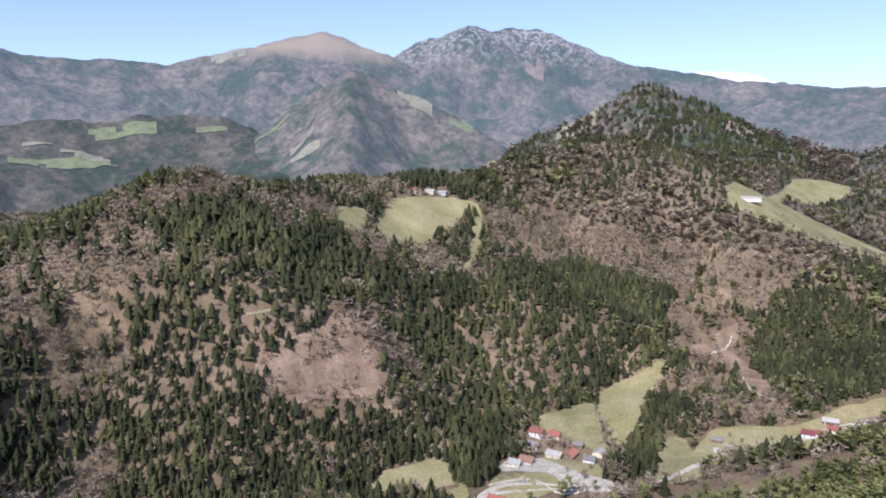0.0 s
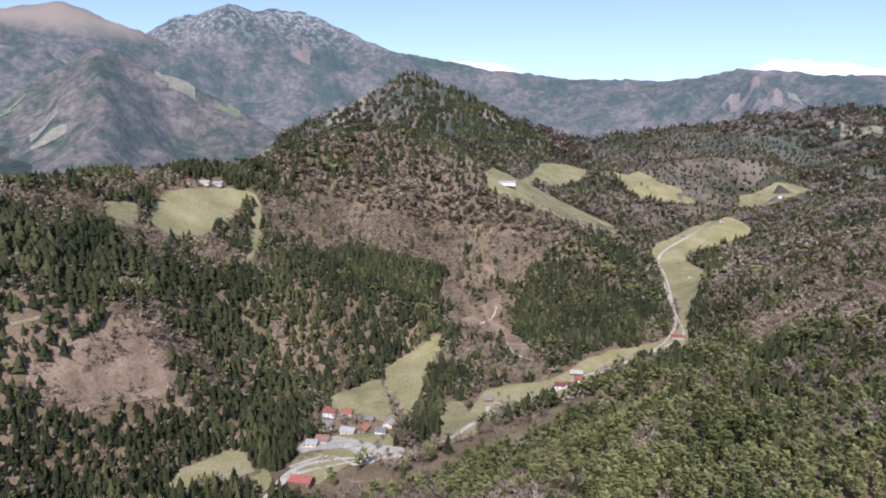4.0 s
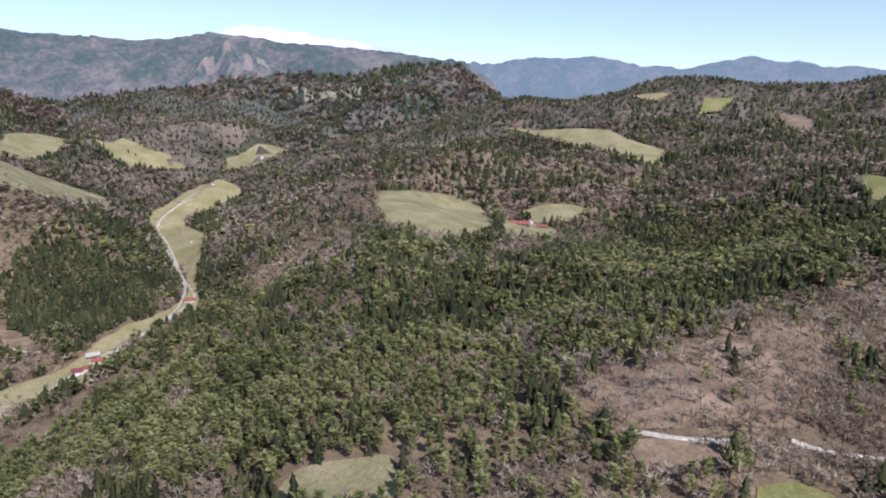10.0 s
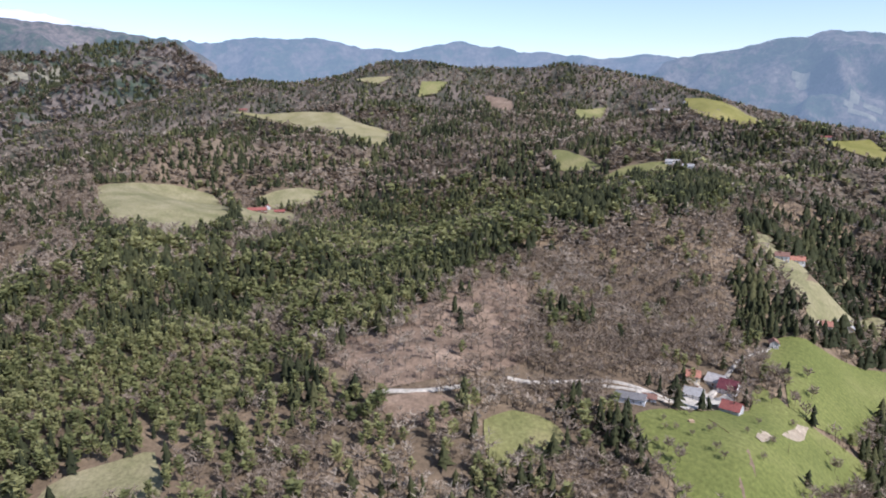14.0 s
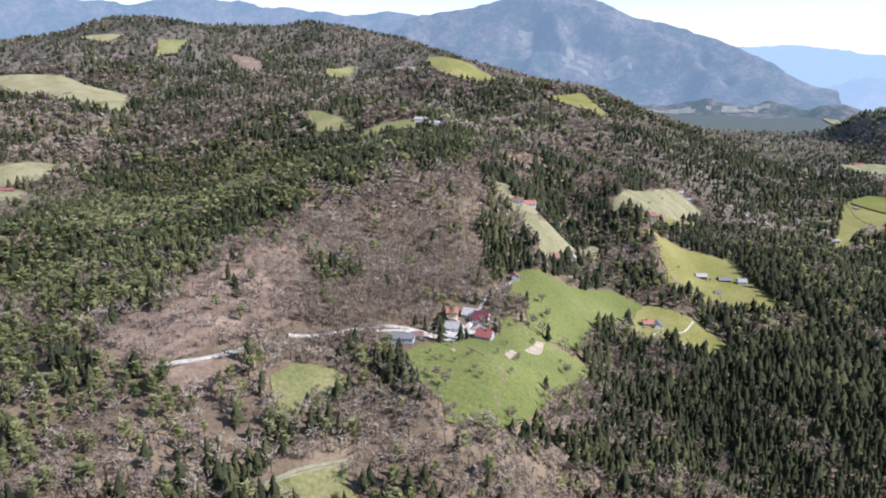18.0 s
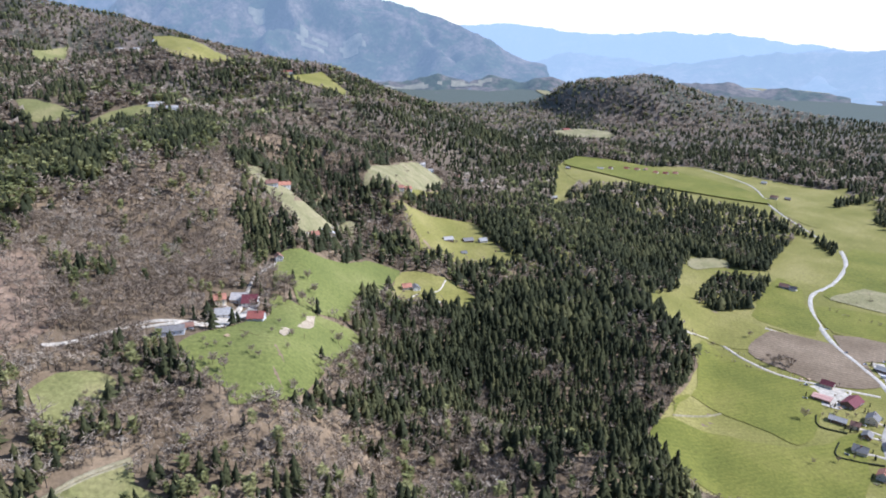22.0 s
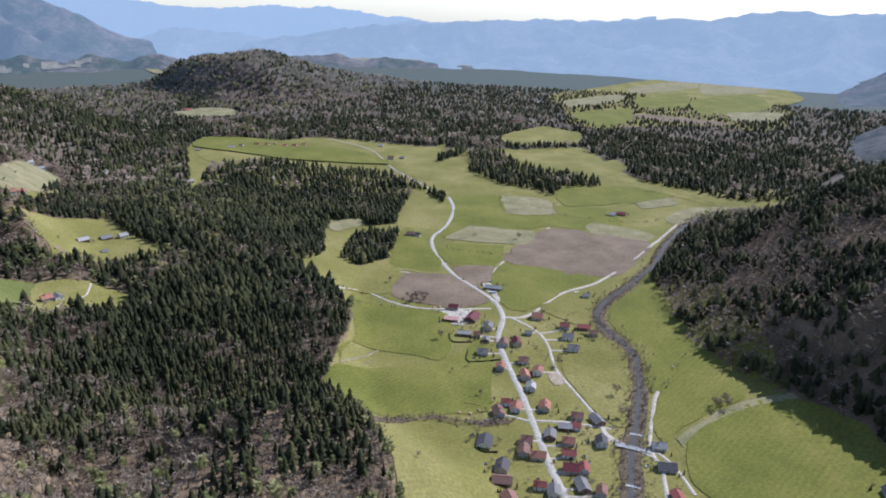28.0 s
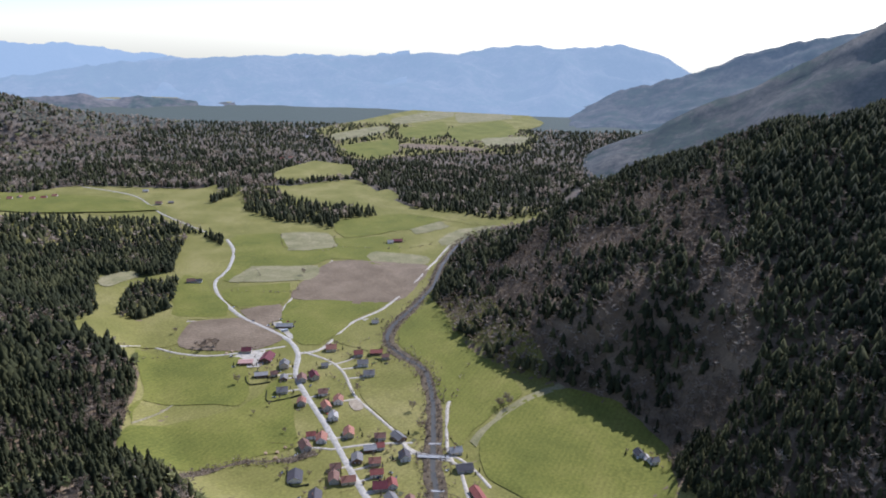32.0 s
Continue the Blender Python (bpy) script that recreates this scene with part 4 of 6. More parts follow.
ribbon("river_bank", RIVER, (9.5, 6, -6, -9.5), (0.6, 1.0, 1.0, 0.6), [BANK], "brown stony river bank with bare shrubs", "river bank")
_, RLINE = ribbon("river", RIVER, (2.6, -2.6), (1.12, 1.12), [WATER], "narrow dark river running over stones", "river")
ribbon("brook_bank", BROOK, (5, -5), (0.8, 0.8), [BANK], "brown brook bed overgrown with shrubs", "brook")

# ---- houses ----
def part(name, bm, material, parent, label="", m=None):
    me = bpy.data.meshes.new(name)
    bm.to_mesh(me)
    bm.free()
    me.materials.append(material)
    return attach(name, me, parent, label, m)


def attach(name, me, parent, label="", m=None):
    ob = new(name, me)
    ob.parent = parent
    if m is not None:
        ob.matrix_basis = m
    return tagged(ob, label)


def slab(bm, corners, thick):
    """A flat piece from four corners, given its thickness upwards."""
    low = [bm.verts.new(c) for c in corners]
    n = (low[1].co - low[0].co).cross(low[3].co - low[0].co).normalized() * thick
    up = [bm.verts.new(v.co + n) for v in low]
    bm.faces.new(low[::-1])
    bm.faces.new(up)
    for k in range(4):
        bm.faces.new((low[k], low[(k + 1) % 4], up[(k + 1) % 4], up[k]))


def box(bm, x0, x1, y0, y1, z0, z1):
    v = [bm.verts.new((x, y, z)) for z in (z0, z1) for x, y in ((x0, y0), (x1, y0), (x1, y1), (x0, y1))]
    for f in ((3, 2, 1, 0), (4, 5, 6, 7), (0, 1, 5, 4), (1, 2, 6, 5), (2, 3, 7, 6), (3, 0, 4, 7)):
        bm.faces.new([v[k] for k in f])


def tiles(name, col, rough=0.75):
    """Roof cover: courses and streaks on the tone of the roof."""
    m = plain(name, col, rough, 0.5, 0.25, bump=0.5)
    return m


ROOF = {"red": tiles("red_tiles", (0.31, 0.105, 0.08)), "orange": tiles("orange_tiles", (0.4, 0.185, 0.12)), "maroon": tiles("maroon_sheet", (0.17, 0.05, 0.055)), "brown": tiles("brown_tiles", (0.25, 0.14, 0.1)),
        "grey": tiles("grey_fibre_sheets", (0.4, 0.375, 0.335)), "slate": tiles("slate_grey_sheets", (0.215, 0.2, 0.18)), "dark": tiles("dark_shingles", (0.1, 0.09, 0.09)), "pinkflat": tiles("pink_felt", (0.5, 0.3, 0.24))}
ROOF_WORD = {"red": "red tiled", "orange": "orange tiled", "maroon": "dark red", "brown": "brown tiled", "grey": "pale grey", "slate": "slate-grey", "dark": "dark", "pinkflat": "low pinkish"}
PLASTER = [plain("white_plaster", (0.82, 0.8, 0.76), 0.9, 0.4, 0.12), plain("cream_plaster", (0.66, 0.58, 0.42), 0.9, 0.4, 0.12), plain("grey_plaster", (0.5, 0.48, 0.44), 0.9, 0.4, 0.15)]
BOARDS = plain("weathered_boards", (0.2, 0.13, 0.085), 0.9, 1.2, 0.35)
BRICKWORK = plain("chimney_brick", (0.3, 0.16, 0.11), 0.9, 2.0, 0.3)
GLASS = plain("window_glass", (0.05, 0.06, 0.07), 0.12, 1.0, 0.2)
FRAME = plain("white_frame", (0.75, 0.74, 0.7), 0.5, 1.0, 0.08)
TIMBER = plain("brown_timber", (0.16, 0.09, 0.05), 0.8, 1.5, 0.3)


def shared(name, material, *boxes):
    bm = bmesh.new()
    for b in boxes:
        box(bm, *b)
    me = bpy.data.meshes.new(name)
    bm.to_mesh(me)
    bm.free()
    me.materials.append(material)
    return me


PANE_ME = shared("pane", GLASS, (-0.5, 0.5, -0.03, 0.05, -0.62, 0.62))
FRAME_ME = shared("window_frame", FRAME, (-0.62, -0.5, -0.05, 0.1, -0.74, 0.74), (0.5, 0.62, -0.05, 0.1, -0.74, 0.74), (-0.5, 0.5, -0.05, 0.1, 0.62, 0.74), (-0.5, 0.5, -0.05, 0.16, -0.76, -0.62), (-0.04, 0.04, -0.05, 0.1, -0.62, 0.62))
DOOR_ME = shared("door", TIMBER, (-0.55, 0.55, -0.05, 0.08, 0.0, 2.05))
CHIMNEY_ME = shared("chimney", BRICKWORK, (-0.45, 0.45, -0.35, 0.35, -1.4, 1.1), (-0.55, 0.55, -0.45, 0.45, 1.1, 1.25))
HOMES = []


def home(x, y, w, l, turn, roof):
    """A house or barn with gables: l along its ridge, w across, turned by degrees."""
    HOMES.append((x, y, max(w, l)))
    rnd = random.Random(int(x * 31 + y * 7))
    turn = turn + rnd.uniform(-4, 4)
    barn = roof in ("dark", "slate", "grey") and rnd.random() < 0.45 or l > 14.5
    small = w < 6.2
    eave = 2.4 if small else 3.8 if barn else rnd.choice((4.2, 4.6, 5.0))
    pitch = 0.12 if roof == "pinkflat" else 0.72 if not barn else 0.55
    rise = w / 2 * pitch
    z = float(ground_z(x, y))
    house = new("barn" if barn else "shed" if small else "house")
    house.matrix_basis = pose(x, y, z, 0, 0, turn)
    wall_mat = BOARDS if barn and rnd.random() < 0.5 else rnd.choice(PLASTER)
    tagged(house, ("wooden barn" if barn and wall_mat is BOARDS else "plastered farm building" if barn else "small outbuilding" if small else "two-storey plastered house") + " with a " + ROOF_WORD[roof] + " gable roof",
           "barn" if barn else "shed" if small else "house", group="village houses" if y < -375 and x < 240 else "farm buildings")
    a, b = l / 2, w / 2
    bm = bmesh.new()
    pts = [(-a, -b, -2.5), (a, -b, -2.5), (a, b, -2.5), (-a, b, -2.5), (-a, -b, eave), (a, -b, eave), (a, b, eave), (-a, b, eave), (-a, 0, eave + rise), (a, 0, eave + rise)]
    v = [bm.verts.new(p) for p in pts]
    for f in ((0, 1, 5, 4), (2, 3, 7, 6), (1, 2, 6, 9, 5), (3, 0, 4, 8, 7), (3, 2, 1, 0), (4, 5, 9, 8), (6, 7, 8, 9)):
        bm.faces.new([v[k] for k in f])
    wall = part("wall", bm, wall_mat, house)
    o, t = 0.7, 0.22
    drop = o * pitch
    for s in (1, -1):
        bm = bmesh.new()
        c = [(-a - o, s * (b + o), eave - drop), (a + o, s * (b + o), eave - drop), (a + o, 0, eave + rise), (-a - o, 0, eave + rise)]
        slab(bm, c if s < 0 else c[::-1], t)
        part("roof_slope", bm, ROOF[roof], house)
    bm = bmesh.new()
    box(bm, -a - o, a + o, -0.18, 0.18, eave + rise + t * 0.8, eave + rise + t + 0.14)
    part("ridge_cap", bm, ROOF[roof], house)
    if not small and not barn and roof != "pinkflat":
        attach("chimney", CHIMNEY_ME, house, "brick chimney", pose(rnd.uniform(-a * 0.5, a * 0.5), b * 0.25 * rnd.choice((1, -1)), eave + rise, 0, 0, 0))
    if not small:
        floors = (1.5,) if barn else (1.4, 3.6)
        n = max(2, int(l / 4.2))
        for zf in floors:
            for s in (1, -1):
                for k in range(n):
                    m = pose(-a + l * (k + 0.5) / n, s * b, zf, 0, 0, 0 if s > 0 else 180)
                    if zf < 2 and s > 0 and k == n // 2:
                        attach("door", DOOR_ME, house, "brown timber door", pose(-a + l * (k + 0.5) / n, s * b, 0.15))
                        continue
                    win = attach("window", FRAME_ME, house, "", m)
                    attach("pane", PANE_ME, win)
            for s in (1, -1):
                for k in (-0.22, 0.22):
                    win = attach("window", FRAME_ME, house, "", pose(s * a, k * w, zf, 0, 0, -90 * s))
                    attach("pane", PANE_ME, win)
    else:
        attach("door", DOOR_ME, house, "brown timber door", pose(0, b, 0.1))
    if not small and not barn and rnd.random() < 0.5:
        bm = bmesh.new()
        box(bm, -a * 0.55, a * 0.55, -b - 1.4, -b, 2.62, 2.78)
        part("balcony", bm, FRAME, house, "pale concrete balcony")
        bm = bmesh.new()
        for k in range(15):
            xx = -a * 0.55 + 1.1 * a * k / 14
            box(bm, xx - 0.05, xx + 0.05, -b - 1.4, -b - 1.34, 2.78, 3.6)
        box(bm, -a * 0.55, a * 0.55, -b - 1.42, -b - 1.32, 3.6, 3.7)
        part("balcony_rail", bm, TIMBER, house, "dark timber balcony rail")


home(166.5, -746.9, 14, 21, 100, "maroon")
home(200.5, -759.7, 9, 12, 20, "maroon")
home(187.2, -729, 10, 17, 20, "pinkflat")
home(138, -733.1, 11, 12, 110, "slate")
home(154.7, -703.1, 8, 15, 20, "grey")
home(140.1, -707.7, 7, 8, 20, "brown")
home(125.4, -701.9, 8, 9, 110, "slate")
home(114.7, -672.1, 10, 12, 20, "slate")
home(104.1, -705.9, 10, 13, 110, "brown")
home(92.6, -715.6, 10, 14, 125, "maroon")
home(67.9, -679.3, 9, 10, 20, "brown")
home(83.5, -652.8, 9, 10, 110, "orange")
home(53.6, -650, 9, 13, 125, "orange")
home(44.7, -665.7, 10, 12, 110, "orange")
home(38.4, -631.1, 9, 11, 110, "grey")
home(12.2, -603.7, 10, 13, 110, "orange")
home(36, -587.7, 10, 13, 110, "orange")
home(48.3, -590.1, 7, 9, 20, "red")
home(47.3, -570, 10, 14, 130, "brown")
home(-21.3, -604.2, 8, 11, 20, "brown")
home(-17.3, -581.3, 9, 12, 20, "grey")
home(-26.4, -586.3, 8, 8, 20, "red")
home(-40.1, -607.6, 10, 15, 140, "slate")
home(-54.8, -574.2, 10, 12, 110, "dark")
home(-10, -561.4, 10, 12, 110, "slate")
home(-28.6, -559.3, 9, 11, 20, "orange")
home(-35.5, -541.6, 8, 12, 20, "red")
home(37.8, -520.8, 13, 15, 110, "dark")
home(5.7, -542.7, 9, 10, 20, "brown")
home(1.5, -526, 9, 13, 110, "brown")
home(-12.4, -526.2, 9, 13, 20, "orange")
home(-44.5, -521.8, 11, 13, 20, "maroon")
home(-54.1, -527.1, 9, 11, 110, "red")
home(8.3, -494.5, 11, 14, 110, "dark")
home(-0.1, -477, 11, 16, 20, "brown")
home(-16.6, -456.9, 12, 17, 130, "brown")
home(-30.3, -485.9, 7, 10, 20, "red")
home(-42.8, -485.5, 10, 12, 110, "slate")
home(-60.7, -503.6, 10, 15, 130, "slate")
home(-77, -503.5, 8, 10, 110, "brown")
home(97.8, -792.9, 11, 13, 20, "orange")
home(89.8, -745.8, 7, 8, 20, "slate")
home(58.4, -785.2, 9, 11, 20, "red")
home(37.5, -796.1, 9, 15, 20, "red")
home(22, -784.8, 7, 9, 20, "brown")
home(45, -761, 9, 13, 20, "slate")
home(29.9, -737.5, 10, 13, 20, "slate")
home(185.3, -847.1, 9, 22, 10, "grey")
home(65.8, -889.1, 7, 9, 20, "slate")
home(-102.2, -593.7, 9, 12, 20, "grey")
home(-115.9, -565.2, 11, 15, 20, "dark")
home(-135, -525.5, 9, 22, 125, "red")
home(-116, -498, 13, 18, 20, "slate")
home(-144.7, -496.8, 8, 16, 125, "red")
home(-281.6, -619.7, 8, 9, 110, "dark")
home(-294.5, -610.2, 7, 9, 20, "slate")
home(-288.6, -616.5, 6, 8, 110, "grey")
home(134.6, -1290.8, 9, 18, 20, "maroon")
home(145.6, -1277.2, 8, 11, 20, "grey")
home(400.2, -973.9, 8, 12, 20, "brown")
home(387.7, -976.5, 7, 9, 20, "dark")
home(1120.8, -1283.7, 9, 16, 20, "grey")
home(1107.8, -1305.6, 9, 10, 20, "brown")
home(1090.6, -1342.5, 9, 12, 20, "red")
home(1068, -1355.4, 9, 11, 20, "orange")
home(1059.2, -1374.7, 9, 11, 110, "brown")
home(1021.3, -1370.4, 9, 11, 20, "orange")
home(1003.7, -1385.9, 9, 12, 20, "red")
home(992, -1406.7, 9, 11, 20, "orange")
home(1147.5, -1202.5, 8, 10, 20, "grey")
home(833.1, -1524.1, 9, 12, 20, "grey")
home(732.6, -1418.7, 9, 14, 20, "brown")
home(712.6, -1436.4, 8, 11, 20, "slate")
home(691.2, -2026.7, 9, 12, 20, "red")
home(671.7, -2048.4, 9, 12, 20, "orange")
home(617.8, -1978.4, 9, 12, 20, "brown")
home(790.1, -2490.1, 12, 30, 20, "grey")
home(364.1, -141.5, 9, 20, 75, "slate")
home(398.4, -189.4, 10, 13, 70, "grey")
home(434.8, -212.2, 14, 13, 60, "grey")
home(423.8, -219, 14, 13, 60, "maroon")
home(383.6, -212.6, 11, 13, 60, "red")
home(432.7, -194.4, 9, 10, 80, "orange")
home(369, -154.5, 6, 9, 80, "brown")
home(505.7, -271.8, 7, 8, -10, "brown")
home(552.3, -442.1, 9, 11, 80, "orange")
home(547.2, -451.9, 9, 11, -10, "slate")
home(686.5, -324.5, 9, 14, 80, "brown")
home(694.8, -343.1, 9, 14, 80, "orange")
home(581.8, -338, 9, 11, 80, "orange")
home(623.6, -375, 9, 10, -10, "grey")
home(696.9, -588.1, 11, 14, 80, "grey")
home(698.5, -624.3, 11, 15, 80, "slate")
home(687.7, -644, 9, 12, 80, "grey")
home(655.4, -589.8, 6, 8, 80, "slate")
home(803.2, -562, 9, 12, 80, "orange")
home(826.1, -588.6, 9, 12, 80, "orange")
home(1158.8, -799.9, 9, 11, 80, "grey")
home(1146.4, -812.9, 9, 11, 80, "grey")
home(1144.7, -878.8, 9, 12, 80, "brown")
home(1095.3, -873.7, 9, 12, 80, "slate")
home(1074.5, -891, 8, 22, 80, "grey")
home(924.2, -970.8, 8, 22, 80, "grey")
home(1217.6, -280.5, 12, 24, 80, "grey")
home(1187.2, -303, 12, 20, 80, "grey")
home(2002, -326.4, 10, 20, 80, "grey")
home(1963.2, -363.5, 10, 18, 80, "grey")
home(1732.8, -699.4, 11, 30, 80, "red")
home(1627.6, -1598.9, 11, 26, 80, "red")
home(101.4, 710.2, 10, 14, 150, "red")
home(118.6, 705, 9, 12, 150, "red")
home(92.9, 680.7, 10, 13, 150, "slate")
home(82.6, 643.2, 11, 13, 150, "brown")
home(70.3, 634.3, 9, 11, 150, "grey")
home(111.8, 659.8, 11, 15, 150, "grey")
home(127.5, 659.3, 10, 15, 60, "orange")
home(138.8, 681.2, 8, 10, 150, "slate")
home(142, 639.5, 9, 11, 150, "slate")
home(155.1, 659.6, 10, 12, 60, "grey")
home(48.4, 539, 12, 19, 150, "red")
home(78.1, 681, 7, 8, 150, "dark")
home(410.1, 715, 10, 15, 150, "grey")
home(403.1, 694, 8, 12, 150, "red")
home(373.6, 687.9, 9, 12, 150, "maroon")
home(385.3, 684.4, 8, 11, 150, "red")
home(280.3, 686.1, 8, 10, 150, "slate")
home(270, 658.5, 5, 6, 150, "grey")
home(621, 797, 10, 16, 150, "red")
home(551.4, 747.5, 6, 9, 150, "grey")
home(-22.5, 1182.1, 8, 16, 150, "grey")
home(-1.4, 1193.5, 9, 16, 150, "grey")
home(-48.2, 1164.1, 8, 10, 150, "red")
home(551.7, 1283.8, 10, 50, 150, "grey")
home(1009.9, 423.7, 13, 32, 110, "red")
home(1058.9, 404.5, 9, 18, 110, "red")
home(1079, 435.6, 9, 14, 20, "red")
home(1877.8, 850.5, 9, 22, 110, "red")
home(1952.3, -369.1, 9, 20, 110, "grey")
home(2004.4, -323, 9, 20, 110, "grey")
home(897, 1132.5, 5.6, 7.2, 0, "grey")
home(1099.5, 1420.5, 6.4, 9.6, 0, "brown")
home(1234.5, 1447.5, 7.2, 9.6, 0, "orange")
home(1548, 1657.5, 7.2, 10.4, 0, "orange")
home(1552.5, 1587, 7.2, 9.6, 0, "grey")
home(2011.5, -415.5, 6.4, 9.6, 0, "red")
# gravel drives from the houses to the nearest lane
ROADS = [(l, w) for l, w in LANES if w > 3]
for hx, hy, s in HOMES:
    gap, near = min((float(np.min(np.hypot(l[:, 0] - hx, l[:, 1] - hy))), tuple(l[np.argmin(np.hypot(l[:, 0] - hx, l[:, 1] - hy))])) for l, w in ROADS)
    if 9 < gap < 40:
        mid = ((hx + near[0]) / 2 + (hy - near[1]) * 0.06, (hy + near[1]) / 2 - (hx - near[0]) * 0.06)
        lane("gravel", 3.4, [(hx, hy), mid, near])


# ---- woods ----
STANDS = []


def stand(spruce, pine, bare, density, points):
    """A stand of wood: shares of its trees, how dense they are, and its outline."""
    STANDS.append((spruce, pine, bare, density, points))


stand(0.2, 0, 0.8, 0.95, [(-422, 668), (-300, 825), (-186, 1029), (-143, 964), (-157, 733), (-285, 672), (-310, 628), (-366, 569)])
stand(0.82, 0, 0.18, 1, [(-294, 806), (-239, 863), (-189, 827), (-165, 914), (-58, 860), (-42, 823), (-163, 705), (-196, 681), (-212, 641), (-303, 611), (-319, 638), (-271, 693), (-303, 746)])
stand(0.87, 0.03, 0.1, 1, [(-360, 558), (-217, 655), (-170, 639), (-51, 681), (77, 778), (49, 574), (-65, 489), (-307, 467)])
stand(0.15, 0, 0.85, 1, [(-329, 504), (-279, 556), (-260, 531), (-307, 467)])
stand(0.85, 0.08, 0.07, 1, [(-58, 860), (182, 1037), (316, 1060), (295, 856), (184, 797), (113, 755), (75, 759), (-52, 767)])
stand(0.1, 0.05, 0.85, 1, [(292, 1388), (482, 1159), (402, 945), (295, 856), (333, 1030), (186, 1060), (85, 1097)])
stand(0.6, 0, 0.4, 1, [(1524, 2448), (1087, 1736), (777, 1634), (452, 1267), (288, 1366)])
stand(0.4, 0.08, 0.52, 0.9, [(472, 1131), (912, 1440), (495, 759), (386, 752), (400, 885), (315, 894)])
stand(0.12, 0, 0.88, 0.4, [(-176, 689), (-109, 730), (-57, 749), (-52, 696), (-120, 655), (-174, 643)])
stand(0.85, 0, 0.15, 1, [(243, 795), (286, 828), (262, 698), (213, 637), (158, 569)])
stand(0.1, 0.03, 0.87, 1, [(245, 1317), (482, 1227), (963, 1430), (617, 1106), (400, 1131), (326, 1037), (133, 1241), (59, 1211)])
stand(0.6, 0, 0.4, 1, [(1207, 1799), (1251, 1680), (1069, 1711), (741, 1632), (362, 1349), (245, 1317)])
stand(0.82, 0.1, 0.08, 1, [(198, 1111), (350, 1051), (292, 841), (191, 817), (73, 839), (16, 878)])
stand(0.1, 0.15, 0.75, 0.55, [(400, 1131), (513, 1136), (574, 1028), (521, 952), (450, 999), (365, 834), (273, 790), (323, 950)])
stand(0.72, 0.2, 0.08, 1, [(612, 1119), (921, 1365), (722, 973), (544, 770), (433, 774), (385, 878), (450, 999)])
stand(0.35, 0.35, 0.3, 1, [(488, 715), (656, 807), (696, 618), (716, 355), (475, 216), (307, 304), (309, 553)])
stand(0.75, 0.1, 0.15, 1, [(1095, 1366), (1254, 1332), (699, 779), (656, 807)])
stand(0.3, 0.1, 0.6, 0.85, [(1254, 1332), (927, 657), (656, 430), (467, 404), (685, 737)])
stand(0.6, 0, 0.4, 1, [(1443, 1321), (1589, 1172), (1820, 992), (1071, 557), (893, 641)])
stand(0.02, 0.74, 0.24, 0.95, [(160, 544), (301, 538), (307, 304), (475, 216), (345, 142), (85, 488)])
stand(0.6, 0, 0.4, 1, [(1473, 293), (1895, 333), (2102, 224), (1968, -518), (1663, -465), (1249, -148), (1334, -30)])
stand(0.52, 0.03, 0.45, 1, [(1588, 1172), (1828, 939), (1461, 316), (1269, -54), (1231, 323), (1074, 516)])
stand(0.3, 0.05, 0.65, 0.9, [(1153, 1337), (1400, 1215), (910, 642), (551, 399), (677, 691), (707, 838)])
stand(0.38, 0.28, 0.34, 0.97, [(468, 584), (503, 435), (741, 360), (640, 99), (557, 22), (476, 106), (422, 189), (321, 280)])
stand(0.58, 0.2, 0.22, 1, [(1183, 331), (1263, 46), (1165, -147), (1119, -354), (738, -274), (654, -101), (557, 22), (704, 186)])
stand(0.04, 0.68, 0.28, 0.95, [(354, 511), (321, 280), (455, 185), (522, 68), (462, 33), (370, 114), (329, 104), (245, 132), (195, 171), (189, 296)])
stand(0.05, 0.12, 0.83, 0.95, [(437, 27), (544, -31), (654, -101), (738, -274), (591, -248), (452, -191), (406, -122), (370, -50), (352, -16)])
stand(0.05, 0.38, 0.57, 0.62, [(332, 132), (313, 27), (336, -33), (302, -45), (286, 5), (243, 25), (202, 112), (245, 132)])
stand(0.46, 0.0, 0.54, 1, [(2188, -412), (2103, -653), (1636, -420), (1341, -15), (1228, 473)])
stand(0.38, 0, 0.62, 1, [(1143, -349), (1417, -643), (1312, -806), (838, -529), (810, -346)])
stand(0.78, 0, 0.22, 1, [(1480, -807), (1875, -1892), (1068, -1203), (1071, -748), (1016, -502)])
stand(0.7, 0.05, 0.25, 1, [(707, -318), (1071, -748), (1068, -1203), (536, -735), (635, -601), (765, -588), (752, -454)])
stand(0.42, 0.38, 0.2, 1, [(577, 227), (514, 104), (556, 8), (721, -136), (1171, -80), (1235, 250), (697, 269)])
stand(0.05, 0.15, 0.8, 0.95, [(434, 39), (568, -2), (667, -119), (745, -194), (685, -291), (506, -265), (399, -169), (380, -61), (386, -10)])
stand(0.04, 0.05, 0.91, 0.3, [(365, 90), (423, 37), (524, -6), (537, -57), (382, -69), (342, -26), (321, 20)])
stand(0.75, 0.15, 0.1, 1, [(620, -256), (615, -307), (504, -294), (477, -235)])
stand(0.08, 0.4, 0.52, 0.75, [(324, 127), (321, 20), (306, -33), (265, -49), (248, -89), (240, 7), (211, 84)])
stand(0.12, 0.15, 0.73, 0.9, [(325, -109), (312, -147), (246, -160), (204, -119), (206, -94)])
stand(0.82, 0, 0.18, 1, [(450, -323), (530, -530), (521, -722), (259, -499), (246, -276), (275, -245), (397, -348)])
stand(0.15, 0.05, 0.8, 0.9, [(238, -158), (299, -253), (394, -341), (407, -308), (426, -361), (270, -244), (246, -276), (203, -138)])
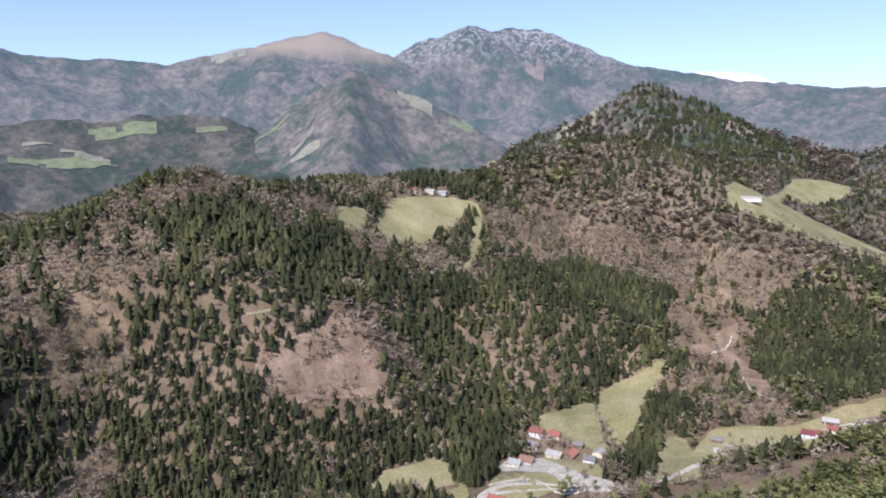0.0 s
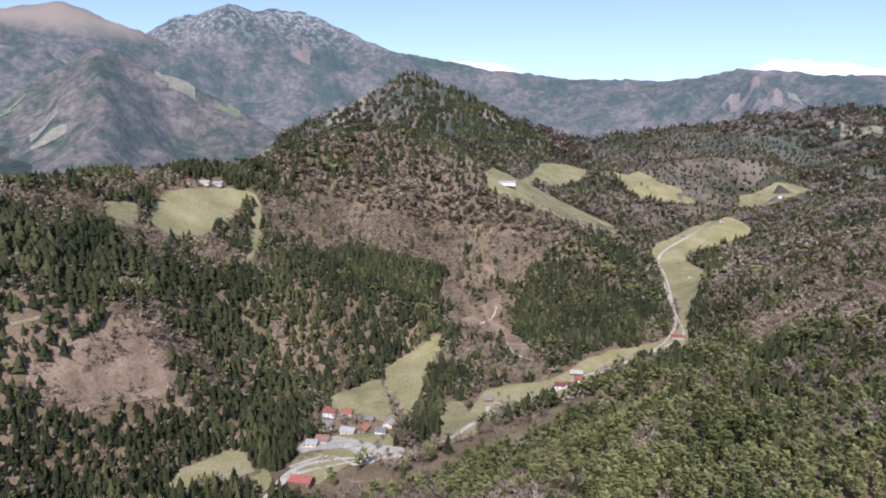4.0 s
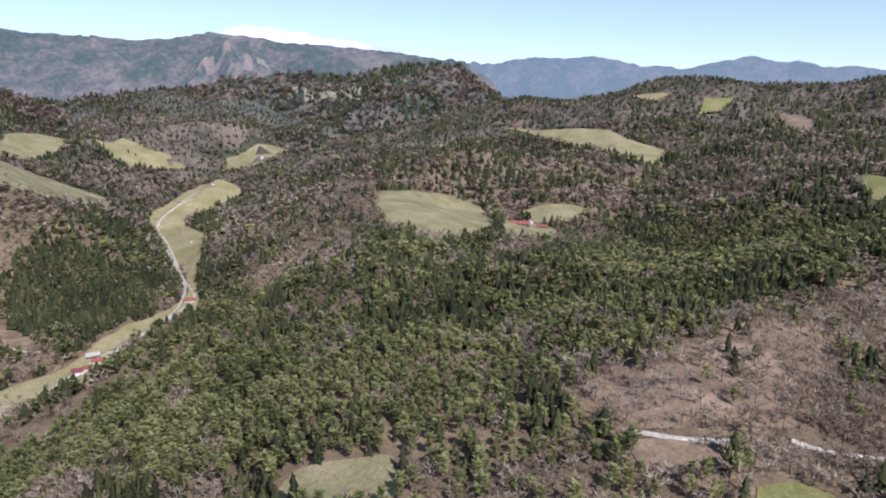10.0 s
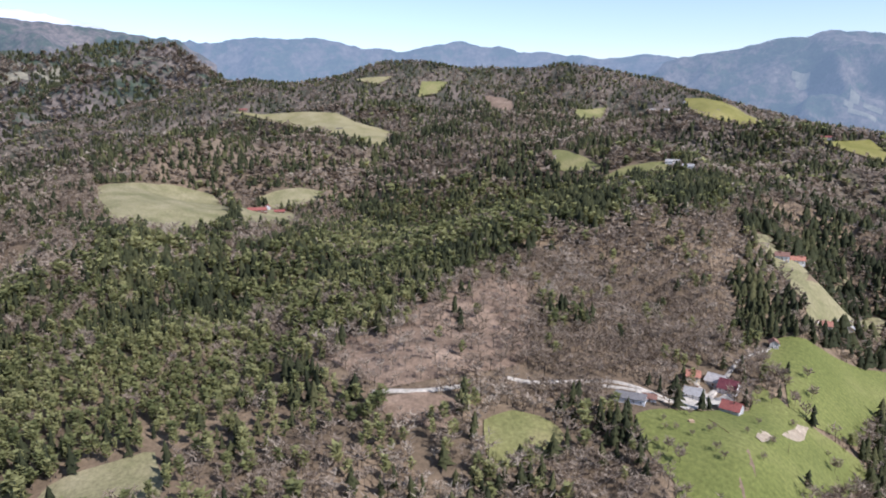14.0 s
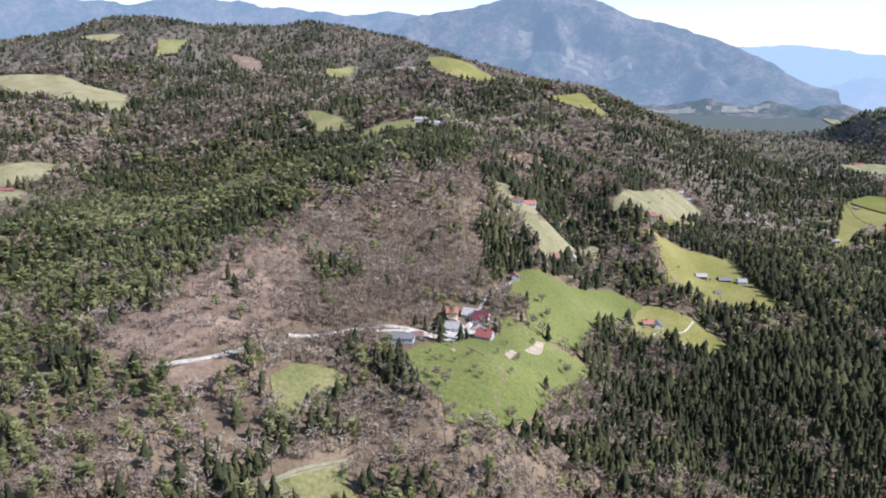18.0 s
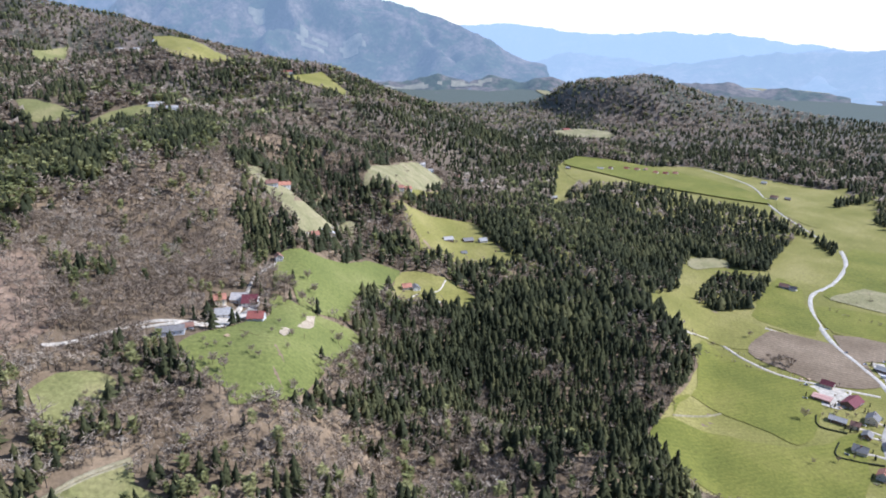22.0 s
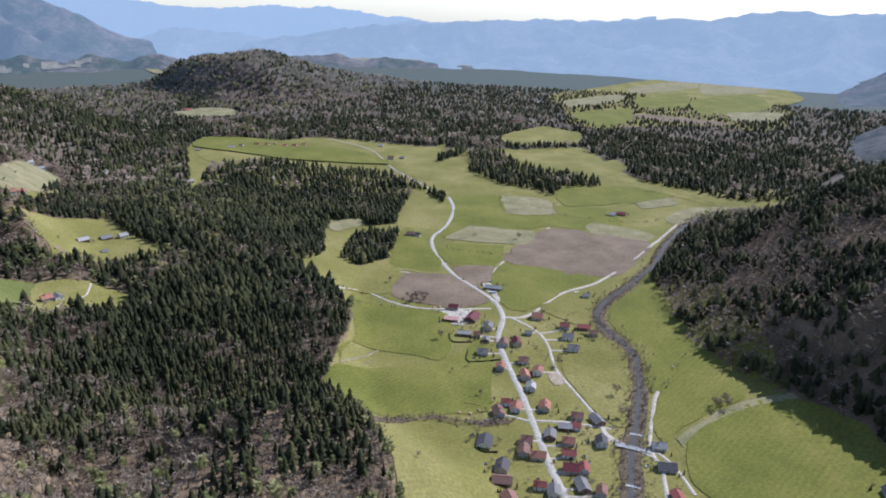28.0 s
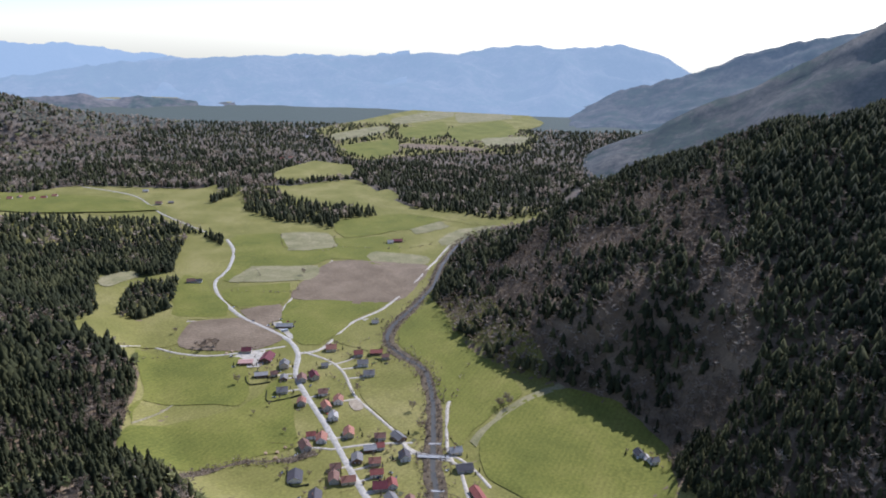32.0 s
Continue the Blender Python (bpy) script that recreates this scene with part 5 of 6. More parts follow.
stand(0.5, 0, 0.5, 1, [(909, -337), (1396, -628), (1285, -928), (935, -898), (770, -539), (617, -431), (509, -290), (630, -278)])
stand(0.82, 0, 0.18, 1, [(462, -336), (536, -594), (383, -717), (279, -649), (219, -515), (117, -448), (61, -378), (83, -331), (238, -444), (280, -276), (318, -277)])
stand(0.36, 0.08, 0.56, 1, [(252, -155), (272, -213), (267, -269), (272, -392), (128, -353), (83, -331), (202, -122)])
stand(0.45, 0, 0.55, 1, [(-2, -958), (-143, -1101), (-431, -1088), (-370, -545), (-315, -634), (-267, -715), (-136, -753)])
stand(0.1, 0.3, 0.6, 0.12, [(30, 530), (91, 560), (153, 555), (200, 559), (260, 585), (316, 565), (333, 553), (286, 511), (217, 491), (147, 504), (91, 494), (58, 485)])


def spruce_form(tiers, spikes, seed, width=0.225):
    """A conifer one unit high: trunk and ragged drooping whorls."""
    r = np.random.RandomState(seed)
    v, f, mi = [(0.012, 0, -0.08), (-0.008, 0.011, -0.08), (-0.008, -0.011, -0.08), (0, 0, 0.6)], [(0, 1, 3), (1, 2, 3), (2, 0, 3)], [1, 1, 1]
    for k in range(tiers):
        q = k / tiers
        z = 0.14 + 0.82 * q ** 0.95
        rad = width * (1 - q ** 1.3) * r.uniform(0.7, 1.25) + 0.016
        ox, oy = r.normal(0, 0.014, 2)
        h = (0.95 / tiers) * 1.75
        base = len(v)
        v.append((r.uniform(-0.01, 0.01), r.uniform(-0.01, 0.01), min(z + h, 1.0)))
        turn = r.uniform(0, 6.28)
        for s in range(spikes * 2):
            a = turn + s * math.pi / spikes + r.uniform(-0.12, 0.12)
            rr = rad * (r.uniform(0.75, 1.35) if s % 2 == 0 else r.uniform(0.35, 0.6))
            v.append((ox + rr * math.cos(a), oy + rr * math.sin(a), z - (0.04 if s % 2 == 0 else 0.0) + r.uniform(-0.012, 0.012)))
        for s in range(spikes * 2):
            f.append((base, base + 1 + s, base + 1 + (s + 1) % (spikes * 2)))
            mi.append(0)
    if tiers < 3:
        f, mi = f[3:], mi[3:]
    return np.array(v), np.array(f), np.array(mi)


def tuft_form(count, seed, low, high, spread, size, stem=0.6):
    """A crown of loose tufts round a bare stem: small leaning pieces of foliage or twigs."""
    r = np.random.RandomState(seed)
    v, f, mi = [(0.014, 0, -0.08), (-0.01, 0.012, -0.08), (-0.01, -0.012, -0.08), (0.01, 0.0, stem + 0.2)], [(0, 1, 3), (1, 2, 3), (2, 0, 3)], [1, 1, 1]
    mid, half = (low + high) / 2, (high - low) / 2
    lean = r.uniform(0, 6.28)
    for k in range(count):
        q = (k + r.uniform(0.1, 0.9)) / count
        z = low + (high - low) * q ** 0.85
        a = k * 2.4 + r.uniform(-0.5, 0.5)
        rad = spread * math.sqrt(max(1 - ((z - mid) / half) ** 2, 0.04)) * r.uniform(0.35, 1.0) * (1 + 0.25 * math.cos(a - lean))
        c = np.array((rad * math.cos(a), rad * math.sin(a), z))
        out = np.array((math.cos(a), math.sin(a), r.uniform(-0.2, 1.1)))
        side = np.array((-math.sin(a), math.cos(a), r.uniform(-0.5, 0.5)))
        s = size * r.uniform(0.65, 1.3)
        base = len(v)
        v += [c - side * s * 0.6 - out * s * 0.4, c + side * s * 0.6 - out * s * 0.4, c + out * s * r.uniform(0.5, 0.9) + side * s * r.uniform(-0.4, 0.4)]
        f.append((base, base + 1, base + 2))
        mi.append(0)
    return np.array(v), np.array(f), np.array(mi)


def bare_form(limbs, twigs, seed):
    """A leafless tree: trunk, rising limbs and a haze of thin twigs."""
    r = np.random.RandomState(seed)
    v, f, mi = [], [], []

    def blade(p, q, w):
        p, q = np.array(p), np.array(q)
        d = q - p
        s = np.cross(d, (r.uniform(-1, 1), r.uniform(-1, 1), r.uniform(-0.3, 0.3)))
        s = s / (np.linalg.norm(s) + 1e-9) * w
        k = len(v)
        v.extend([p - s, p + s, q])
        f.append((k, k + 1, k + 2))

    for a in (0, 2.1, 4.2):
        blade((0, 0, -0.08), (0.01 * math.cos(a), 0.01 * math.sin(a), 0.75), 0.014)
        mi.append(1)
    for k in range(limbs):
        a, z = k * 2.4 + r.uniform(-0.4, 0.4), r.uniform(0.22, 0.62)
        ln = r.uniform(0.2, 0.34)
        e = np.array((ln * math.cos(a) * 0.75, ln * math.sin(a) * 0.75, z + ln * r.uniform(0.8, 1.2)))
        blade((0, 0, z), e, 0.009)
        mi.append(0)
        for j in range(twigs):
            s = r.uniform(0.35, 1.0)
            p = np.array((0, 0, z)) * (1 - s) + e * s
            u = np.array((r.uniform(-1, 1), r.uniform(-1, 1), r.uniform(0.1, 1.1)))
            blade(p, p + u * r.uniform(0.12, 0.24), 0.021 if limbs > 5 else 0.046)
            mi.append(0)
    return np.array(v), np.array(f), np.array(mi)


def plant(name, label, forms, mats, x, y, h, fat, seed, category="trees", tilt=0.04, z=None):
    """All the trees of a kind and distance as one mesh of woods."""
    r = np.random.RandomState(seed)
    z = ground_z(x, y) if z is None else z
    n = len(x)
    pick = r.randint(0, len(forms), n)
    tint = np.clip(0.5 + 0.35 * wavy(x, y, 45, 31) + r.normal(0, 0.22, n), 0, 1)
    V, F, M, T, base = [], [], [], [], 0
    for k, (v, f, mi) in enumerate(forms):
        s = np.nonzero(pick == k)[0]
        if not len(s):
            continue
        a = r.uniform(0, 6.283, len(s))
        ca, sa = np.cos(a)[:, None], np.sin(a)[:, None]
        hs, fs = h[s][:, None], fat[s][:, None]
        lx, ly = r.normal(0, tilt, (2, len(s), 1))
        vx = (v[None, :, 0] * ca - v[None, :, 1] * sa) * hs * fs + v[None, :, 2] * hs * lx
        vy = (v[None, :, 0] * sa + v[None, :, 1] * ca) * hs * fs + v[None, :, 2] * hs * ly
        co = np.stack([x[s][:, None] + vx, y[s][:, None] + vy, z[s][:, None] + v[None, :, 2] * hs], 2)
        V.append(co.reshape(-1, 3))
        F.append((f[None] + (np.arange(len(s)) * len(v))[:, None, None] + base).reshape(-1, 3))
        M.append(np.tile(mi, len(s)))
        T.append(np.repeat(tint[s], len(v)))
        base += len(s) * len(v)
    if not V:
        return
    ob = new(name, mesh_from(name, np.concatenate(V), np.concatenate(F), mats, np.concatenate(M), tint=np.concatenate(T)))
    tagged(ob, label, category, kind="stuff")


def scatter(lo, hi, step, seed):
    """Jittered points at distances lo to hi from the middle of the way."""
    r = np.random.RandomState(seed)
    g = np.arange(-hi - 20, hi + 20, step)
    x, y = np.meshgrid(g, g)
    x, y = x.ravel() + r.uniform(-0.48, 0.48, x.size) * step, y.ravel() + r.uniform(-0.48, 0.48, y.size) * step
    d = np.hypot(x, y)
    az = np.degrees(np.arctan2(x, y))
    m = (d >= lo) & (d < hi) & ((az > -46) | (az < -142) | (d < 450))
    return x[m] - 90, y[m] - 38


def wooded(x, y, seed):
    """Which of the points bear a tree, and of which kind: 0 spruce, 1 pine, 2 leafless."""
    r = np.random.RandomState(seed)
    in_wood = np.zeros(len(x), bool)
    for p in WOODS:
        in_wood |= inside(p, x, y)
    ok = in_wood | ~inside(PLAIN, x, y)
    south = (y < -1500) & (x < 1350)
    ok &= ~south | in_wood | (wavy(x, y, 495, 41) + 0.5 * wavy(x, y, 225, 42) > -1.0) | (x < -225)
    for e in FIELDS:
        lo, hi = e.min(0), e.max(0)
        i = np.nonzero(ok & (x > lo[0]) & (x < hi[0]) & (y > lo[1]) & (y < hi[1]))[0]
        ok[i[inside(e, x[i], y[i])]] = False
    for line, w in LANES:
        lo, hi = line.min(0) - 8, line.max(0) + 8
        i = np.nonzero(ok & (x > lo[0]) & (x < hi[0]) & (y > lo[1]) & (y < hi[1]))[0]
        if len(i):
            d = np.min(np.hypot(x[i][:, None] - line[None, :, 0], y[i][:, None] - line[None, :, 1]), 1)
            ok[i[d < w / 2 + 3.0]] = False
    for hx, hy, s in HOMES:
        ok &= np.hypot(x - hx, y - hy) > s * 0.5 + 8
    n = 0.5 + 0.3 * wavy(x, y, 160, 53) + 0.3 * wavy(x, y, 60, 51)
    spruce, pine = np.where(in_wood, 0.82, np.where(south, 0.72, 0.12 + 0.5 * n)), np.where(in_wood | south, 0.0, 0.08)
    density = np.ones(len(x))
    jx, jy = x + 16 * wavy(x, y, 40, 54) + r.normal(0, 5, len(x)), y + 16 * wavy(x, y, 40, 55) + r.normal(0, 5, len(x))
    for a, b, c, dens, points in STANDS:
        m = inside(points, jx, jy)
        spruce, pine, density = np.where(m, a, spruce), np.where(m, b, pine), np.where(m, dens, density)
    ok &= r.uniform(0, 1, len(x)) < density * 0.93
    # trees of a kind keep together
    u = np.clip(0.5 + 0.36 * wavy(x, y, 45, 52) + 0.28 * wavy(x, y, 18, 56) + r.normal(0, 0.2, len(x)), 0, 1)
    kind = np.where(u < spruce, 0, np.where(u < spruce + pine, 1, 2))
    return ok, kind, density


NEAR = ([spruce_form(6, 4, k, 0.165 + 0.013 * k) for k in range(6)], [tuft_form(40, k, 0.32, 0.97, 0.17, 0.12) for k in range(6)], [bare_form(7, 7, k) for k in range(7)])
MID = ([spruce_form(3, 3, 20 + k, 0.21) for k in range(5)], [tuft_form(24, 20 + k, 0.3, 0.97, 0.17, 0.145) for k in range(5)], [bare_form(4, 4, 30 + k) for k in range(5)])
FAR = ([spruce_form(2, 3, 40 + k, 0.22) for k in range(4)], [tuft_form(9, 40 + k, 0.25, 0.95, 0.24, 0.34) for k in range(4)], [tuft_form(10, 50 + k, 0.15, 0.95, 0.26, 0.22) for k in range(4)])
for lo, hi, step, forms, wide in ((0, 240, 16.0, MID, 1.3), (240, 420, 7.0, NEAR, 1.15), (420, 700, 6.3, NEAR, 1.12), (700, 1300, 7.4, MID, 1.42), (1300, 2100, 11.4, FAR, 1.45), (2100, 3000, 15.5, FAR, 1.7)):
    x, y = scatter(lo, hi, step, int(step * 10))
    ok, kinds, _ = wooded(x, y, int(step * 7))
    r = np.random.RandomState(int(step))
    fat = r.uniform(0.8, 1.25, len(x)) * wide
    for k, word, kind, mats, (h0, h1) in ((0, "spruce_forest", "dark green spruces", [SPRUCE, BARK], (12, 24)), (1, "pine_forest", "olive green pines with bare stems", [PINE, BARK], (12, 20)), (2, "bare_forest", "leafless grey-brown broadleaf trees", [TWIGS, BARK], (11, 19))):
        m = ok & (kinds == k)
        h = (0.8 if lo > 2000 else 1.0) * r.uniform(h0, h1, len(x)) * (0.92 + 0.15 * wavy(x, y, 135, 61))
        plant(word, "woods of " + kind + " on the hillsides", forms[k], mats, x[m], y[m], h[m], fat[m] * (1.0, 1.1, 1.15)[k], 7)

# woods on the ridges before the mountains
for seed in (11, 13):
    rows, _ = SLOPES[seed]
    r = np.random.RandomState(seed)
    n = int(rows.shape[1] * 24 * 1050 / 260)
    a, b = r.uniform(0.6, rows.shape[0] - 3.01, n), r.uniform(0, rows.shape[1] - 1.01, n)
    i, j = a.astype(int), b.astype(int)
    f, g = (a - i)[:, None], (b - j)[:, None]
    p = (rows[i, j] * (1 - f) + rows[i + 1, j] * f) * (1 - g) + (rows[i, j + 1] * (1 - f) + rows[i + 1, j + 1] * f) * g
    v = 0.45 * wavy(p[:, 0], p[:, 1], 315, 71) + 0.35 * wavy(p[:, 0], p[:, 1], 120, 72) + r.normal(0, 0.14, n)
    keep = (v < 0.75) & (v > -0.95)
    for word, kind, m, mats, form in (("spruce_forest", "dark green spruces", keep & (v < 0.0), [SPRUCE, BARK], FAR[0]), ("bare_forest", "leafless grey-brown broadleaf trees", keep & (v >= 0.0), [TWIGS, BARK], FAR[2])):
        plant(word, "woods of " + kind + " on a far ridge", form, mats, p[m, 0], p[m, 1], r.uniform(16, 25, m.sum()), r.uniform(1.5, 2.2, m.sum()), 7, z=p[m, 2] - 1.0)

# shrubs along the water and the hedges
r = np.random.RandomState(5)
sx, sy = [], []
for line, w, k in ((round_line(RIVER, 2.0), 9, 6), (round_line(BROOK, 2.0), 4.0, 6), (round_line(HEDGE, 3.0), 2, 1), *((round_line(q, 3.0), 2, 1) for q in FIELD_ROWS)):
    for j in range(k):
        o = r.normal(0, w * 0.55, (len(line), 2))
        o += np.sign(o) * w * 0.45
        sx.append(line[:, 0] + o[:, 0])
        sy.append(line[:, 1] + o[:, 1])
sx, sy = np.concatenate(sx), np.concatenate(sy)
m = r.uniform(0, 1, len(sx)) < 0.5
sx, sy = sx[m], sy[m]
plant("bank_shrubs", "leafless brown shrubs lining the river and brook", MID[2], [TWIGS, BARK], sx, sy, r.uniform(2.0, 6.0, len(sx)), r.uniform(1.3, 2.0, len(sx)), 9, "shrubs")

# low shrubs in the clearings
x, y = scatter(0, 900, 4.5, 77)
r = np.random.RandomState(78)
keep = np.zeros(len(x), bool)
for a, b, c, dens, points in STANDS:
    if dens < 0.7:
        keep |= inside(points, x, y)
keep &= r.uniform(0, 1, len(x)) < 0.4
for e in FIELDS:
    keep &= ~inside(e, x, y)
for line, w in LANES:
    i = np.nonzero(keep)[0]
    if len(i):
        d = np.min(np.hypot(x[i][:, None] - line[None, :, 0], y[i][:, None] - line[None, :, 1]), 1)
        keep[i[d < w / 2 + 1.5]] = False
x, y = x[keep], y[keep]
plant("clearing_shrubs", "low leafless brown shrubs in the clearings", MID[2], [TWIGS, BARK], x, y, r.uniform(1.2, 4.5, len(x)), r.uniform(1.2, 2.2, len(x)), 79, "shrubs")


# ---- single trees in gardens, orchards and meadows ----
def tinted(form, material, mi_keep, size, tint, name):
    v, f, mi = form
    keep = f[mi == mi_keep]
    used, inv = np.unique(keep, return_inverse=True)
    return mesh_from(name, v[used] * np.array(size), inv.reshape(keep.shape), [material], tint=np.full(len(used), tint))


def single_tree(name, label, form, material, h, fat, tint):
    """A tree of its own: trunk with roots in the ground, and its crown."""
    t = tagged(new(name), label, "tree", group="garden trees")
    attach("trunk", tinted(form, BARK, 1, (h * fat, h * fat, h), tint, "trunk"), t, "grey-brown trunk")
    attach("crown", tinted(form, material, 0, (h * fat, h * fat, h), tint, "crown"), t)
    return t


KINDS = [single_tree("fruit_tree", "leafless old fruit tree in the grass", bare_form(9, 10, 90), TWIGS, 6.0, 1.7, 0.3), single_tree("fruit_tree", "leafless young fruit tree in the grass", bare_form(8, 9, 91), TWIGS, 4.2, 1.6, 0.6),
         single_tree("broadleaf_tree", "tall leafless broadleaf tree at the meadow edge", bare_form(10, 12, 92), TWIGS, 11.0, 1.4, 0.5), single_tree("spruce_tree", "single dark green spruce beside the meadow", spruce_form(9, 9, 93), SPRUCE, 13.0, 1.05, 0.35),
         single_tree("thuja", "small dark evergreen in a garden", spruce_form(7, 8, 94, 0.17), SPRUCE, 5.5, 1.0, 0.5)]
FREE = list(KINDS)


def put_tree(kind, x, y):
    if any(math.hypot(x - hx, y - hy) < s * 0.5 + 2.5 for hx, hy, s in HOMES):
        return
    if any(np.min(np.hypot(l[:, 0] - x, l[:, 1] - y)) < w / 2 + 1.2 for l, w in LANES):
        return
    m = pose(x, y, float(ground_z(x, y)) + 0.3, 0, 0, (x * 37 + y * 91) % 360)
    k = 0.8 + ((x * 13.7 + y * 7.3) % 1) * 0.45
    first = KINDS[kind]
    if first in FREE:
        FREE.remove(first)
        first.matrix_basis = m
    else:
        copy_thing(first, m @ Matrix.Diagonal((k, k, k, 1)))


rnd = random.Random(12)
put_tree(0, 332.7, -167.2)
put_tree(0, 330.1, -177.3)
put_tree(0, 316.2, -188.9)
put_tree(0, 338.0, -189.1)
put_tree(0, 341.9, -160.4)
put_tree(0, 344.7, -214.0)
put_tree(0, 367.0, -226.4)
put_tree(0, 344.0, -229.2)
put_tree(0, 316.6, -152.9)
put_tree(0, 357.0, -179.9)
put_tree(0, 392.8, -257.2)
put_tree(0, 430.3, -310.8)
put_tree(0, 420.6, -302.1)
put_tree(0, 332.2, -160.4)
put_tree(0, 315.0, -171.0)
put_tree(0, 342.0, -192.9)
put_tree(0, 321.0, -218.1)
put_tree(0, 309.1, -192.6)
put_tree(0, 347.4, -231.1)
put_tree(0, 416.1, -302.9)
put_tree(0, 395.1, -283.4)
put_tree(2, 456.6, -255.6)
put_tree(2, 440.0, -264.3)
put_tree(2, 420.6, -265.8)
put_tree(2, 431.5, -247.8)
put_tree(2, 465.8, -287.4)
put_tree(2, 414.0, -247.5)
put_tree(2, 442.7, -284.7)
put_tree(2, 417.0, -237.9)
put_tree(2, 310.4, -159.6)
put_tree(2, 286.8, -146.6)
put_tree(2, 301.5, -165.6)
put_tree(2, 267.8, -138.6)
put_tree(2, 277.5, -125.9)
put_tree(2, 314.4, -140.6)
put_tree(2, 379.2, -282.5)
put_tree(2, 280.8, -209.0)
put_tree(3, 330.8, -248.9)
put_tree(3, 285.3, -70.7)
put_tree(3, 261.1, -47.1)
put_tree(3, 257.4, -60.9)
put_tree(3, 264.6, -74.6)
put_tree(3, 270.1, -53.4)
put_tree(3, 464.5, -272.4)
put_tree(3, 255.3, -51.4)
put_tree(3, 263.0, -62.7)
put_tree(3, 263.5, -72.4)
put_tree(3, 246.5, -55.5)
put_tree(3, 270.0, -77.7)
put_tree(3, 496.3, -361.6)
put_tree(3, 483.0, -362.4)
put_tree(3, 451.8, -335.7)
put_tree(2, 288.9, -78.0)
put_tree(2, 280.0, -92.6)
put_tree(2, 290.2, -115.2)
put_tree(2, 297.0, -138.6)
put_tree(2, 286.5, -152.6)
put_tree(2, 275.5, -165.8)
put_tree(2, 266.4, -106.4)
put_tree(2, 269.5, -43.0)
put_tree(0, 303.0, -76.7)
put_tree(0, 299.1, -83.8)
put_tree(0, 295.8, -73.7)
put_tree(2, 259.8, -761.1)
put_tree(2, 255.1, -768.0)
put_tree(2, 246.9, -768.9)
put_tree(2, 271.2, -758.0)
put_tree(2, 319.5, -789.6)
put_tree(2, 174.4, -679.8)
put_tree(2, 258.5, -748.7)
put_tree(2, 256.0, -757.7)
put_tree(2, 245.1, -760.2)
put_tree(2, 239.5, -1058.7)
put_tree(3, 181.8, -493.7)
put_tree(3, 171.6, -497.7)
put_tree(3, 177.9, -488.5)
put_tree(2, -54.2, -868.2)
put_tree(2, -58.3, -628.7)
put_tree(2, -41.2, -667.5)
put_tree(2, 30.3, -693.6)
put_tree(2, 94.8, -803.8)
put_tree(2, -132.8, -692.8)
put_tree(2, -141.4, -700.7)
put_tree(2, -136.6, -686.4)
put_tree(2, -145.6, -691.0)
put_tree(0, -60.0, 1146.6)
put_tree(0, -76.7, 1121.4)
put_tree(0, 14.2, 1217.2)
put_tree(0, 42.6, 1172.8)
put_tree(0, 31.2, 1083.2)
put_tree(0, 25.8, 1030.7)
put_tree(0, -63.9, 940.2)
put_tree(0, -53.7, 961.9)
put_tree(3, -51.9, 971.2)
put_tree(3, 30.2, 1033.5)
put_tree(3, -102.9, 1113.4)
put_tree(3, 97.4, 1285.9)
put_tree(0, 138.3, 617.7)
put_tree(0, 148.1, 611.7)
put_tree(0, 154.6, 593.8)
put_tree(0, 215.7, 706.0)
put_tree(0, 267.6, 723.8)
put_tree(0, 297.6, 697.3)
put_tree(0, 114.6, 610.2)
put_tree(0, 44.5, 550.3)
put_tree(0, 73.7, 550.3)
put_tree(2, 214.0, 680.0)
put_tree(2, 251.5, 716.1)
put_tree(2, 321.8, 722.7)
put_tree(2, 351.1, 726.8)
put_tree(2, 275.0, 707.0)
put_tree(2, 127.5, 593.4)
put_tree(2, 139.9, 577.3)
put_tree(2, 166.5, 577.5)
put_tree(0, 255.3, 604.3)
put_tree(0, 303.8, 681.3)
put_tree(0, 335.4, 684.3)
put_tree(0, 491.1, 748.3)
put_tree(0, 527.5, 774.6)
put_tree(0, 594.3, 1312.8)
put_tree(0, 614.2, 1271.4)
put_tree(0, 841.2, 1632.6)
put_tree(0, 868.9, 1556.9)
put_tree(0, 1050.2, 1649.7)
put_tree(3, 1149.4, 1681.8)
put_tree(3, 1159.7, 1666.9)
put_tree(0, 687.6, -596.5)
put_tree(0, 691.7, -640.0)
put_tree(0, 697.5, -554.2)
put_tree(0, 637.5, -633.9)
put_tree(0, 944.6, -651.6)
put_tree(0, 1170.4, -812.7)
put_tree(0, 852.9, -582.2)
put_tree(0, 71.1, -393.3)
put_tree(0, 48.4, -422.0)
put_tree(0, 126.0, -619.7)
put_tree(0, 115.9, -640.3)
put_tree(0, 78.4, -593.2)
put_tree(0, 36.3, -520.5)
for hx, hy, s in HOMES:
    if hy < -375 and hx < 255:
        for k in range(4):
            a = rnd.uniform(0, 6.28)
            put_tree(rnd.choice((0, 0, 1, 4, 4)), hx + math.cos(a) * (s * 0.5 + rnd.uniform(4, 9)), hy + math.sin(a) * (s * 0.5 + rnd.uniform(4, 9)))


# ---- bridge, weirs, fences, woodpiles, vehicles ----
CONCRETE = plain("concrete", (0.5, 0.48, 0.44), 0.9, 0.6, 0.2)
STONE = plain("pale_stone", (0.42, 0.39, 0.35), 0.9, 1.0, 0.3)


